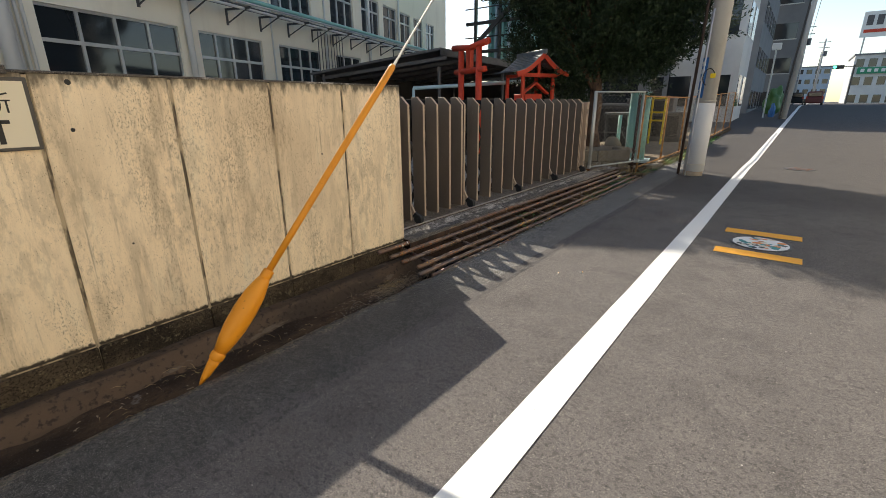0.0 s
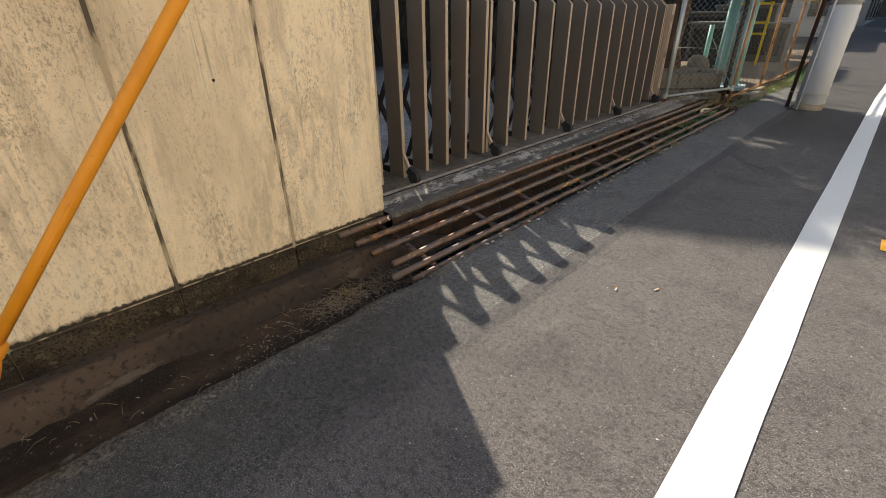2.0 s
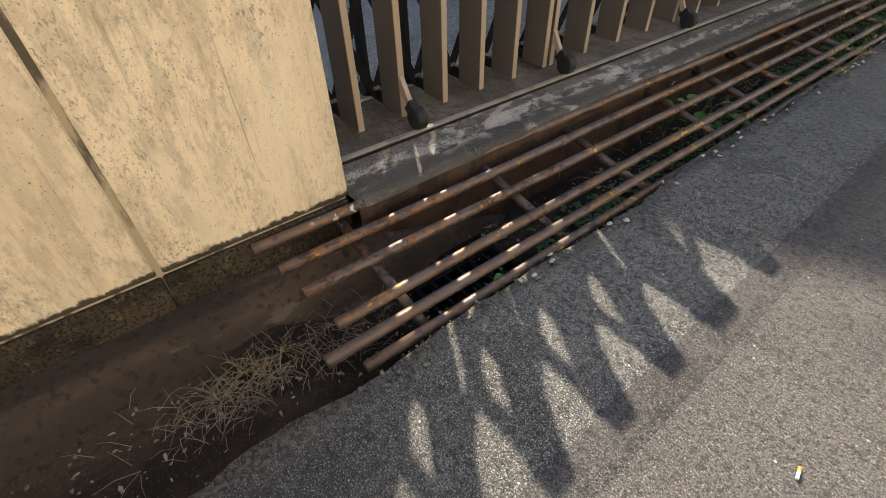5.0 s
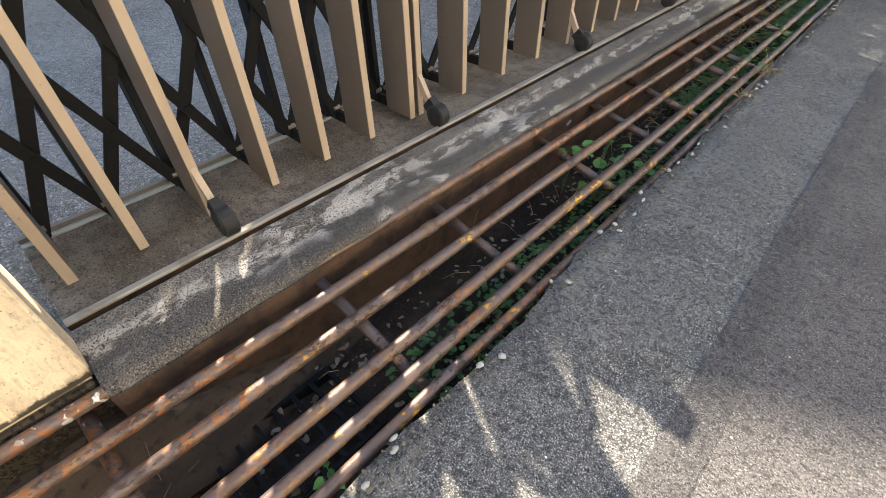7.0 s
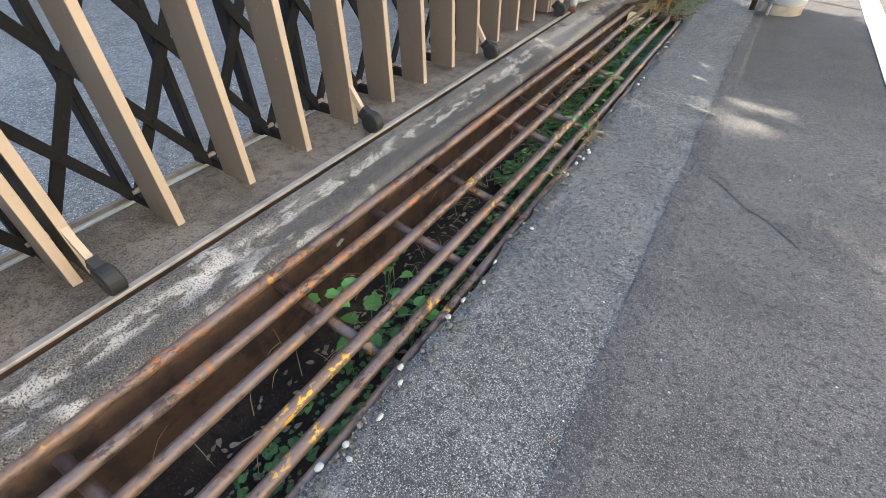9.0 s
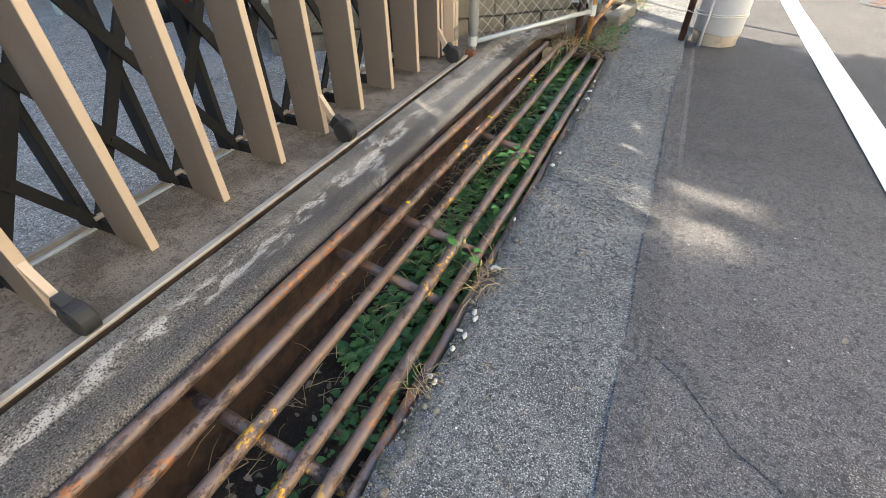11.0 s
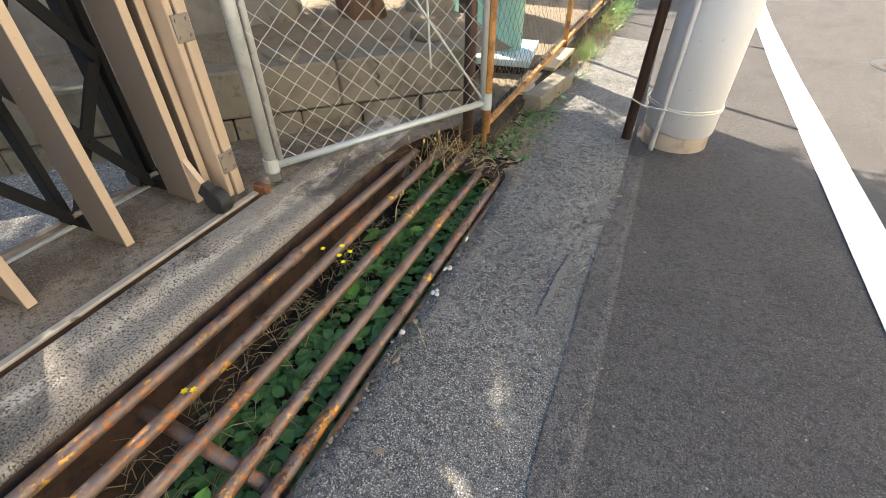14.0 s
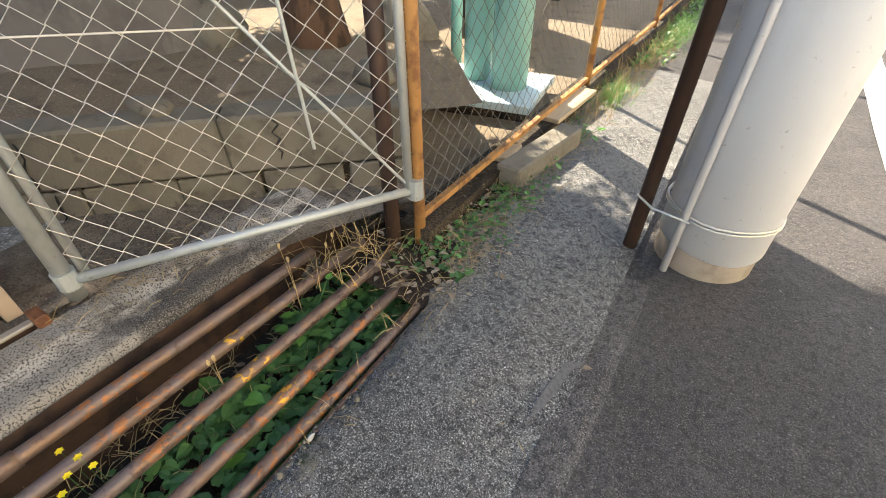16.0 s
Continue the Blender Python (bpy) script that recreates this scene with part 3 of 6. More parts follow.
part("end_stop", box(bmesh.new(), -0.03, 0.05, 6.46, 6.50, -0.02, 0.10, None, 0.006), M_RUST, rail)
rail = thing("gate_rail", "pale steel rear rail of the gate", "rail", (-4.2, 3.66, 0.1))
part("bed", box(bmesh.new(), -0.035, 0.04, 0, 6.46, -0.02, 0.062, None, 0.004), M_GALV, rail)
part("head", box(bmesh.new(), -0.012, 0.014, 0, 6.46, 0.06, 0.080), M_STEEL, rail)
bm = bmesh.new()
bm.faces.new([bm.verts.new(p) for p in ((-3000, -400, 0.12), (-4.235, -400, 0.12), (-4.235, 11.6, 0.12), (-3000, 11.6, 0.12))])
bm.faces.new([bm.verts.new(p) for p in ((-4.235, -400, 0.12), (-3.55, -400, 0.12), (-3.55, 3.66, 0.12), (-4.235, 3.66, 0.12))])
structure("yard", bm, M_YARD, "grey gravelly asphalt yard behind the gate")
bm = bmesh.new()
grid(bm, 0, 1, 10.12, 11.6, 8, 16, lambda x, y: (-4.236 + x * (0.66 + 0.42 * (y - 10.12)), y, 0.128 + 0.012 * wobble(x, y, 3)))
structure("gate_threshold", bm, M_PAVE, "stained broken concrete under the chain-link gate", True)

# road markings
bm = bmesh.new()
grid(bm, -0.955, -0.758, -30, 180, 1, 420, lambda x, y: (x + 0.006 * wobble(x, y, 1.7) + 0.016 * max(0.0, y - 14), y, RISE(y) + 0.006))
tagged(link_mesh("road_line", bm, M_LINE), "thick white painted road edge line", "road marking", "", "structure")
for y0, y1 in ((5.74, 5.97), (6.76, 7.0)):
    bm = bmesh.new()
    grid(bm, -0.505, 0.31, y0, y1, 8, 1, lambda x, y: (x, y + 0.01 * wobble(x, y, 3), 0.006))
    tagged(link_mesh("road_marking", bm, M_OLINE), "orange painted bar beside a manhole cover", "road marking", "orange bars on the road")


bm = bmesh.new()
pts = [(-1.97, 7.78), (-1.85, 7.70), (-1.72, 7.52), (-1.6, 7.44), (-1.47, 7.28)]
for (xa, ya), (xb, yb) in zip(pts, pts[1:]):
    bm.faces.new([bm.verts.new(p) for p in ((xa, ya - 0.035, 0.004), (xb, yb - 0.03, 0.004), (xb + 0.01, yb + 0.05, 0.004), (xa + 0.01, ya + 0.05, 0.004))])
tagged(link_mesh("road_patch", bm, M_NEW), "dark tar-filled crack in the asphalt", "road patch", "", "structure")
for x0, y0, x1, y1, w in ((-2.08, 10.75, -2.0, 11.35, 0.03), (-2.17, 9.95, -2.12, 10.5, 0.02)):
    bm = bmesh.new()
    rr = random.Random(int(y0 * 10))
    n = 14
    lo, hi = [], []
    for k in range(n + 1):
        f = k / n
        ww = w * math.sin(math.pi * min(0.97, max(0.03, f))) * rr.uniform(0.4, 1.2)
        lo.append(bm.verts.new((x0 + (x1 - x0) * f - ww, y0 + (y1 - y0) * f, 0.0125 if y0 > 9 else 0.004)))
        hi.append(bm.verts.new((x0 + (x1 - x0) * f + ww, y0 + (y1 - y0) * f + ww * 0.3, 0.0125 if y0 > 9 else 0.004)))
    for k in range(n):
        bm.faces.new((lo[k], hi[k], hi[k + 1], lo[k + 1]))
    tagged(link_mesh("scuff_mark", bm, M_WORN), "pale scuff worn into the asphalt", "scuff", "scuffs on the asphalt")


def manhole(x, y, r, painted):
    t = thing("manhole_cover", "round iron manhole cover with a painted pattern" if painted else "worn round iron manhole cover", "manhole", (x, y, 0))
    b = bmesh.new()
    tube(b, ((0, 0, -0.05), (0, 0, 0.006)), r, 40)
    part("rim", b, M_BRONZE, t)
    b = bmesh.new()
    tube(b, ((0, 0, -0.05), (0, 0, 0.009)), r * 0.92, 40)
    part("lid", b, M_WHITE if painted else M_BRONZE, t)
    cols = [Mat("enamel", c, 0.5).m for c in ((0.70, 0.22, 0.03), (0.03, 0.25, 0.24), (0.62, 0.56, 0.40), (0.04, 0.05, 0.05))] if painted else [M_RUST]
    rnd = random.Random(4)
    for k in range(46 if painted else 30):
        a, d = rnd.uniform(0, 6.28), r * 0.8 * math.sqrt(rnd.random())
        b = bmesh.new()
        n = rnd.randint(5, 7)
        s = rnd.uniform(0.025, 0.06)
        ring = [b.verts.new((d * math.cos(a) + s * rnd.uniform(0.6, 1.2) * math.cos(6.283 * i / n), d * math.sin(a) + s * rnd.uniform(0.5, 1.0) * math.sin(6.283 * i / n), 0.011 + 0.0006 * k / 10)) for i in range(n)]
        b.faces.new(ring)
        part("pattern_piece", b, cols[k % len(cols)], t)


manhole(-0.09, 6.38, 0.31, True)
manhole(0.25, 14.5, 0.32, False)

# ---- street wall ----
WALL_X, WALL_END, WALL_TOP = -3.375, 3.655, 1.80
joints = [WALL_END - 0.775 - 0.735 * k for k in range(14)]
wall = structure("wall_street", box(bmesh.new(), -3.53, -3.384, joints[-1], WALL_END - 0.006, -0.1, WALL_TOP - 0.012), M_JOINT, "cream painted concrete panel wall with dark stains")
edges = [WALL_END] + joints
for a, b in zip(edges, edges[1:]):
    bm = box(bmesh.new(), WALL_X - 0.02, WALL_X, b + 0.011, a - (0.011 if a != WALL_END else 0), 0.128, WALL_TOP, bevel=0.006)
    part("panel", bm, M_WALL, wall)
bm = box(bmesh.new(), -3.535, WALL_X - 0.001, WALL_END - 0.012, WALL_END + 0.006, 0.13, WALL_TOP - 0.002, bevel=0.005)
part("end_face", bm, M_WALL, wall)
bm = box(bmesh.new(), -3.54, WALL_X + 0.004, joints[-1], WALL_END + 0.002, WALL_TOP - 0.004, WALL_TOP + 0.012, bevel=0.004)
part("coping", bm, M_CONC, wall, "moss-darkened top of the wall")
bm = bmesh.new()
for k, a in enumerate(edges[:-1]):
    box(bm, -3.54, WALL_X + 0.012 + 0.004 * wobble(k, 2), edges[k + 1] + 0.003, a - 0.003, -0.5, 0.118 + 0.004 * wobble(k, 5), bevel=0.006)
part("footing", bm, M_FOOT, wall, "dark damp concrete footing")

for y, z, r in ((0.83, 1.49, 0.012), (0.86, 1.755, 0.016), (1.0, 0.75, 0.007), (2.6, 1.2, 0.008)):
    part("tie_hole", tube(bmesh.new(), ((WALL_X - 0.01, y, z), (WALL_X + 0.0015, y, z)), r, 10), M_INK, wall, "small dark hole")

# name plate
sign = thing("name_plate", "cream name plate with black lettering in a dark frame", "sign", (-3.374, 0.1, 1.40))
part("frame", box(bmesh.new(), 0, 0.022, -0.62, 0.575, -0.008, 0.372, bevel=0.003), M_BRONZE, sign)
part("plate", box(bmesh.new(), 0.02, 0.026, -0.60, 0.555, 0.010, 0.352), M_SIGN, sign)
for body, y, z, s in (("所", 0.375, 0.20, 0.115),):
    cu = bpy.data.curves.new("letter", "FONT")
    cu.body, cu.size, cu.extrude = body, s, 0.0008
    cu.materials.append(M_INK)
    ob = new("letter", cu)
    ob.parent = sign
    ob.matrix_basis = Matrix(((0, 0, 1, 0.0275), (1, 0, 0, y), (0, 1, 0, z), (0, 0, 0, 1)))
for z0, z1, y0, y1 in ((0.135, 0.155, 0.36, 0.46), (0.03, 0.155, 0.40, 0.425), (0.03, 0.16, 0.22, 0.24), (0.10, 0.12, 0.18, 0.30)):
    part("letter_bar", box(bmesh.new(), 0.0262, 0.0275, y0, y1, z0, z1), M_INK, sign)
part("lintel", box(bmesh.new(), -0.05, 0.05, -0.62, 0.50, 0.385, 0.43, bevel=0.004), M_CONC, sign, "grey concrete cap over the plate")

# guy wire with orange guard
guy = thing("guy_wire", "guy wire in a yellow-orange plastic guard beside the wall", "guy wire", (-2.68, 0.97, -0.05))
P0, P1 = Vector((0, 0, 0)), Vector((0.37, 1.48, 1.93))
L = lambda k: P0.lerp(P1, k)
part("anchor_boot", tube(bmesh.new(), (L(0.0), L(0.03), L(0.06), L(0.075)), (0.006, 0.024, 0.034, 0.036), 14), M_ORANGE, guy, "scuffed orange lower end", True)
part("collar", tube(bmesh.new(), (L(0.072), L(0.078), L(0.092), L(0.098)), (0.034, 0.045, 0.045, 0.036), 16), M_ORANGE, guy, "", True)
ks = [0.095, 0.13, 0.17, 0.22, 0.265, 0.30, 0.315]
part("bulge", tube(bmesh.new(), [L(k) for k in ks], (0.038, 0.058, 0.071, 0.074, 0.065, 0.046, 0.034), 20), M_ORANGE, guy, "swollen orange plastic guard", True)
part("neck", tube(bmesh.new(), (L(0.312), L(0.318), L(0.335), L(0.338)), (0.030, 0.037, 0.035, 0.026), 16), M_ORANGE, guy, "", True)
part("sleeve", tube(bmesh.new(), (L(0.33), L(0.5), L(0.75), L(0.99), L(1.0)), (0.021, 0.022, 0.023, 0.024, 0.018), 14), M_ORANGE, guy, "long yellow-orange sleeve", True)
for k in (0.45, 0.62, 0.80):
    part("seam", bar(bmesh.new(), L(k) + Vector((0.021, -0.004, 0)), L(k + 0.14) + Vector((0.022, -0.004, 0)), 0.006, 0.006), M_ORANGE, guy)
for dx in (0, 0.014):
    part("wire", tube(bmesh.new(), (L(0.98) + Vector((dx, 0, 0)), L(1.15), L(4.6)), 0.006, 6), M_WIRE, guy)

# ---- accordion gate ----
gate = thing("accordion_gate", "closed accordion gate of taupe uprights with black scissor lattice", "gate", (-3.75, 7.0, 0.15))
GX0, GX1, GTOP = -0.226, -0.035, 1.56


def gate_front():
    b = bmesh.new()
    prof = [(GX0, 0.028), (GX1, 0.028), (GX1, GTOP - 0.095), (GX1 - 0.105, GTOP), (GX0, GTOP)]
    lo, hi = (b.faces.new([b.verts.new((x, s, z)) for x, z in prof]) for s in (-0.017, 0.017))
    a, c = list(lo.verts), list(hi.verts)
    for i in range(len(a)):
        b.faces.new((a[i], c[i], c[(i + 1) % len(a)], a[(i + 1) % len(a)]))
    bmesh.ops.recalc_face_normals(b, faces=b.faces)
    bmesh.ops.bevel(b, geom=list(b.edges), offset=0.003, segments=1, affect="EDGES")
    return b


front0 = part("upright", gate_front(), M_BAR, gate, "taupe anodised upright")
# Front of each upright painted paler than its sides, as lit from the street.
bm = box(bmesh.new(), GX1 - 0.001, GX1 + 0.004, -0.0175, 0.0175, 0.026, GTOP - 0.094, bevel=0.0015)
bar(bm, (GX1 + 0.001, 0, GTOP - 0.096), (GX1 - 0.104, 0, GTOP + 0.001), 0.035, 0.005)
lit_face0 = part("face_strip", bm, M_LIT_TAN, gate, "tan front face painted lighter as if lit")
rear0 = part("rear_upright", box(bmesh.new(), -0.465, -0.385, -0.016, 0.016, 0.03, 1.53, bevel=0.004), M_BLACK, gate)
tie0 = part("bottom_tie", box(bmesh.new(), -0.388, -0.222, -0.014, 0.014, 0.04, 0.095, bevel=0.003), M_BLACK, gate)
top0 = part("top_tie", box(bmesh.new(), -0.40, -0.222, -0.014, 0.014, 1.47, 1.53, bevel=0.003), M_BLACK, gate)
pin0 = part("pivot", tube(bmesh.new(), ((-0.31, -0.02, 0.104), (-0.31, 0.02, 0.104)), 0.012, 8), M_STEEL, gate)
bm = bmesh.new()
bar(bm, (-0.045, 0, 0.24), (0.045, 0, 0.095), 0.034, 0.026, (0, 1, 0))
arm0 = part("wheel_arm", bm, M_LIT_TAN, gate, "short bent tan strut")
bm = bmesh.new()
tube(bm, ((0.095, -0.032, 0.064), (0.095, -0.026, 0.064), (0.095, 0.026, 0.064), (0.095, 0.032, 0.064)), (0.050, 0.060, 0.060, 0.050), 24)
tube(bm, ((0.095, -0.036, 0.064), (0.095, 0.036, 0.064)), 0.012, 12)
bar(bm, (0.03, 0, 0.07), (0.078, 0, 0.128), 0.07, 0.04, (0, 1, 0))
wheel0 = part("wheel", bm, M_RUBBER, gate, "black castor in a housing", False)
bm = bmesh.new()
tube(bm, ((-0.44, -0.022, 0.066), (-0.44, 0.022, 0.066)), 0.045, 18)
rwheel0 = part("rear_wheel", bm, M_RUBBER, gate)
WHEELS = [4.25, 5.45, 6.955, 8.44, 9.93]
BARS = [3.74, 3.98, 4.25, 4.54, 4.82, 5.10, 5.385, 5.45, 5.81, 6.19, 6.57, 6.955, 7.32, 7.69, 8.07, 8.44, 8.81, 9.19, 9.57, 9.93, 10.0]
first = True
for y in BARS:
    rnd = random.Random(int(y * 100))
    m = pose(0, y - 7.0, 0, 0, 0, rnd.uniform(-1.5, 1.5))
    for nm, o in (("upright", front0), ("face_strip", lit_face0), ("rear_upright", rear0), ("bottom_tie", tie0), ("top_tie", top0), ("pivot", pin0)):
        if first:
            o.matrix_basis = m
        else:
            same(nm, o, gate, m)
    first = False
for i, y in enumerate(WHEELS):
    m = pose(0, y - 7.0, 0)
    for nm, o in (("wheel_arm", arm0), ("wheel", wheel0), ("rear_wheel", rwheel0)):
        if i == 0:
            o.matrix_basis = m
        else:
            same(nm, o, gate, m)
# scissor lattice in two planes, crossing between neighbouring uprights
for a, b in zip(BARS, BARS[1:]):
    if b - a < 0.2:
        continue
    m, ya, yb = (a + b) / 2 - 7.0, a - 7.0, b - 7.0
    links = []
    for z in (0.06, 0.64):
        links += [((ya, z), (yb, z + 0.58)), ((yb, z), (ya, z + 0.58))]
    links += [((ya, 1.22), (m, 1.51)), ((yb, 1.22), (m, 1.51))]
    for k, ((y0, z0), (y1, z1)) in enumerate(links):
        o = -0.325 + (0.011 if k % 2 else -0.011)
        part("lattice_bar", bar(bmesh.new(), (o, y0, z0), (o, y1, z1), 0.016, 0.046), M_BLACK, gate)
    for z in (0.35, 0.93):
        part("rivet", tube(bmesh.new(), ((-0.350, m, z), (-0.300, m, z)), 0.011, 8), M_BLACK, gate)
part("end_plate", box(bmesh.new(), -0.10, 0.045, 3.035, 3.065, 0.01, 1.50, bevel=0.004), M_LIT_TAN, gate, "tan end post with hinges")
part("end_plate", box(bmesh.new(), -0.02, 0.05, 3.075, 3.125, 0.0, 1.50, bevel=0.004), M_LIT_TAN, gate)
for z in (0.18, 0.75, 1.3):
    bm = box(bmesh.new(), 0.044, 0.054, 3.04, 3.12, z - 0.05, z + 0.05, bevel=0.003)
    for dy in (3.055, 3.105):
        for dz in (-0.03, 0.03):
            tube(bm, ((0.054, dy, z + dz), (0.060, dy, z + dz)), 0.008, 8)
    part("hinge", bm, M_STEEL, gate, "bright hinge plate with four bolts")

# ---- drain grate of rusty pipes ----
grate = thing("drain_grate", "rusty steel pipe grating laid along the roadside ditch", "grating", (-3.0, 7.3, 0.0))
R_P = 0.024
PIPES = [  # x and z at the near end, middle and far end, then the ends along the ditch
    ((-3.335, -3.25, -3.17), (0.125, 0.125, 0.115), (3.20, 10.95)),
    ((-3.195, -3.12, -3.065), (0.092, 0.090, 0.085), (3.24, 11.15)),
    ((-3.055, -2.985, -2.935), (0.052, 0.055, 0.050), (3.27, 11.25)),
    ((-2.865, -2.82, -2.785), (0.030, 0.022, 0.018), (3.30, 11.15)),
    ((-2.765, -2.715, -2.665), (0.000, -0.008, 0.000), (3.20, 11.10)),
    ((-2.675, -2.645, -2.615), (-0.020, -0.020, -0.008), (3.30, 11.12)),
]
ORIGIN = Vector((3.0, -7.3, 0.0))


def pipe_at(i, y):
    xs, zs, (a, b) = PIPES[i]
    k = (y - a) / (b - a) * 2
    q = lambda v: v[0] + (v[1] - v[0]) * k if k < 1 else v[1] + (v[2] - v[1]) * (k - 1)
    return Vector((q(xs) + 0.008 * wobble(i, y, 0.9), y, q(zs) - R_P + 0.006 * wobble(y, i, 0.8) - (0.012 if i == 3 and y > 9.0 and y < 9.3 else 0)))


for i, (_, _, (a, b)) in enumerate(PIPES):
    n = 26
    pts = [pipe_at(i, a + (b - a) * k / n) + ORIGIN for k in range(n + 1)]
    ob = part("pipe", tube(bmesh.new(), pts, R_P if i < 5 else 0.021, 14), M_PIPE, grate, "", True)
for i, y in ((1, 4.87), (0, 9.85), (2, 8.05), (3, 7.75), (3, 8.92), (2, 11.1)):
    p = pipe_at(i, y) + ORIGIN
    part("coupling", tube(bmesh.new(), (p + Vector((0, -0.03, 0)), p + Vector((0, 0.03, 0))), R_P + 0.005, 14), M_PIPE, grate, "threaded pipe coupling", True)
for y in (3.58, 4.38, 5.02, 5.85, 6.45, 6.95, 7.72, 8.08, 9.1):
    p, q = pipe_at(0, y) + ORIGIN + Vector((0.0, 0, -0.052)), pipe_at(5, y + 0.25 * 0) + ORIGIN + Vector((0.0, 0, -0.05))
    part("cross_pipe", tube(bmesh.new(), (p + Vector((-0.03, 0, 0)), q), 0.023, 12), M_PIPE, grate, "", True)

# ---- chain-link ----
def chain(bm, p0, p1, z0a, z0b, z1, pitch=0.054, r=0.0021, seg=4):
    """Zigzag wires woven between two posts, over a bottom that may rise."""
    p0, p1 = Vector(p0), Vector(p1)
    d = p1 - p0
    n = max(2, int(d.length / pitch))
    nrm = Vector((-d.y, d.x, 0)).normalized()
    for i in range(n):
        lo = z0a + (z0b - z0a) * i / n
        pts, k, z = [], 0, lo
        while z <= z1:
            s = (i + ((k + i) % 2)) / n
            pts.append(p0 + d * s + Vector((0, 0, z)) + nrm * (0.003 if k % 2 else -0.003))
            z += pitch * 0.95
            k += 1
        tube(bm, pts, r, seg, False)
    return bm


mesh_gate = thing("chain_link_gate", "galvanised chain-link gate panel on tubular posts", "gate", (-3.635, 10.27, 0.15))
A, B = Vector((0, 0, 0)), Vector((0.775, 1.03, 0))
part("post", tube(bmesh.new(), (A, A + Vector((0, 0, 1.73))), 0.030, 16), M_GALV, mesh_gate, "", True)
part("post", tube(bmesh.new(), (A + Vector((0.012, 0.055, 0.06)), A + Vector((0.012, 0.055, 1.70))), 0.016, 12), M_GALV, mesh_gate, "", True)
part("rail", tube(bmesh.new(), (A + Vector((0, 0, 0.075)), B + Vector((0, 0, 0.17))), 0.019, 14), M_GALV, mesh_gate, "", True)
part("rail", tube(bmesh.new(), (A + Vector((0, 0, 1.71)), B + Vector((0, 0, 1.71))), 0.019, 14), M_GALV, mesh_gate, "", True)
part("post", tube(bmesh.new(), (B + Vector((-0.02, -0.02, 0.14)), B + Vector((-0.02, -0.02, 1.71))), 0.018, 12), M_GALV, mesh_gate, "", True)
part("clamp", tube(bmesh.new(), (A + Vector((0, 0, 0.05)), A + Vector((0, 0, 0.12))), 0.037, 16), M_GALV, mesh_gate)
part("clamp", tube(bmesh.new(), (A + Vector((0, 0, 0.90)), A + Vector((0, 0, 0.96))), 0.037, 16), M_GALV, mesh_gate)
part("clamp", tube(bmesh.new(), (B + Vector((0, 0, 0.13)), B + Vector((0, 0, 0.22))), 0.034, 14), M_GALV, mesh_gate)
part("brace", tube(bmesh.new(), (B + Vector((-0.02, -0.03, 0.20)), B + Vector((-0.38, -0.51, 1.0))), 0.006, 8), M_GALV, mesh_gate, "thin pale grey brace rod")
part("brace", tube(bmesh.new(), (B + Vector((-0.22, -0.30, 0.42)), B + Vector((-0.24, -0.33, 1.2))), 0.006, 8), M_GALV, mesh_gate)
part("wire", tube(bmesh.new(), (A + Vector((0, 0, 0.86)), B + Vector((-0.3, -0.4, 0.83))), 0.003, 6), M_WIRE, mesh_gate)
part("mesh", chain(bmesh.new(), A + Vector((0.02, 0.03, 0)), B, 0.085, 0.18, 1.70), M_WIRE, mesh_gate, "woven galvanised wire mesh")

bm = bmesh.new()
tube(bm, ((-2.95, 11.24, -0.1), (-2.95, 11.24, 1.8)), 0.033, 14)
tagged(link_mesh("iron_post", bm, M_CONDUIT, True), "dark rusty iron pipe standing in the corner", "post")

# fence along the street
FX = lambda y: -2.86 + 0.012 * (y - 11.3)
FENCE = [11.32, 13.55, 15.8, 18.05, 20.3, 22.55, 24.8, 27.0]
fence = thing("chain_link_fence", "rust-streaked chain-link fence on a low concrete kerb", "fence", (FX(11.32), 11.32, 0.0))
O = Vector((-FX(11.32), -11.32, 0))
for y in FENCE:
    p = Vector((FX(y), y, RISE(y))) + O
    part("post", tube(bmesh.new(), (p + Vector((0, 0, -0.02)), p + Vector((0, 0, 1.80))), 0.026, 14), M_FENCE, fence, "rusted orange post", True)
for a, b in zip(FENCE, FENCE[1:]):
    p, q = Vector((FX(a), a, RISE(a))) + O, Vector((FX(b), b, RISE(b))) + O
    for z in (0.17, 1.77):
        part("rail", bar(bmesh.new(), p + Vector((0, 0, z)), q + Vector((0, 0, z)), 0.03, 0.03), M_FENCE, fence)
    far = a > 16
    part("mesh", chain(bmesh.new(), p, q, 0.18, 0.18, 1.76, 0.050 if not far else 0.08, 0.0017 if not far else 0.0022, 4 if not far else 3), M_WIRE2, fence)
bm = bmesh.new()
for a, b in ((11.3, 16.0), (16.0, 27.2)):
    bar(bm, (FX(a) - 0.02, a, RISE(a) + 0.02), (FX(b) - 0.02, b, RISE(b) + 0.02), 0.17, 0.20)
structure("kerb", bm, M_FOOT, "low dark concrete kerb under the fence")

# ---- utility pole ----
pole = thing("utility_pole", "concrete utility pole with a pale sleeve and dark conduit", "utility pole", (-1.75, 11.95, 0.0))
part("base", tube(bmesh.new(), ((0, 0, -0.1), (0, 0, 0.10), (0, 0, 0.11)), (0.200, 0.200, 0.195), 36), M_FOOTPOLE, pole, "bare brown concrete foot", True)
bm = tube(bmesh.new(), ((0, 0, 0.105), (0, 0, 0.11), (0, 0, 1.60), (0, 0, 1.61)), (0.200, 0.211, 0.204, 0.197), 40)
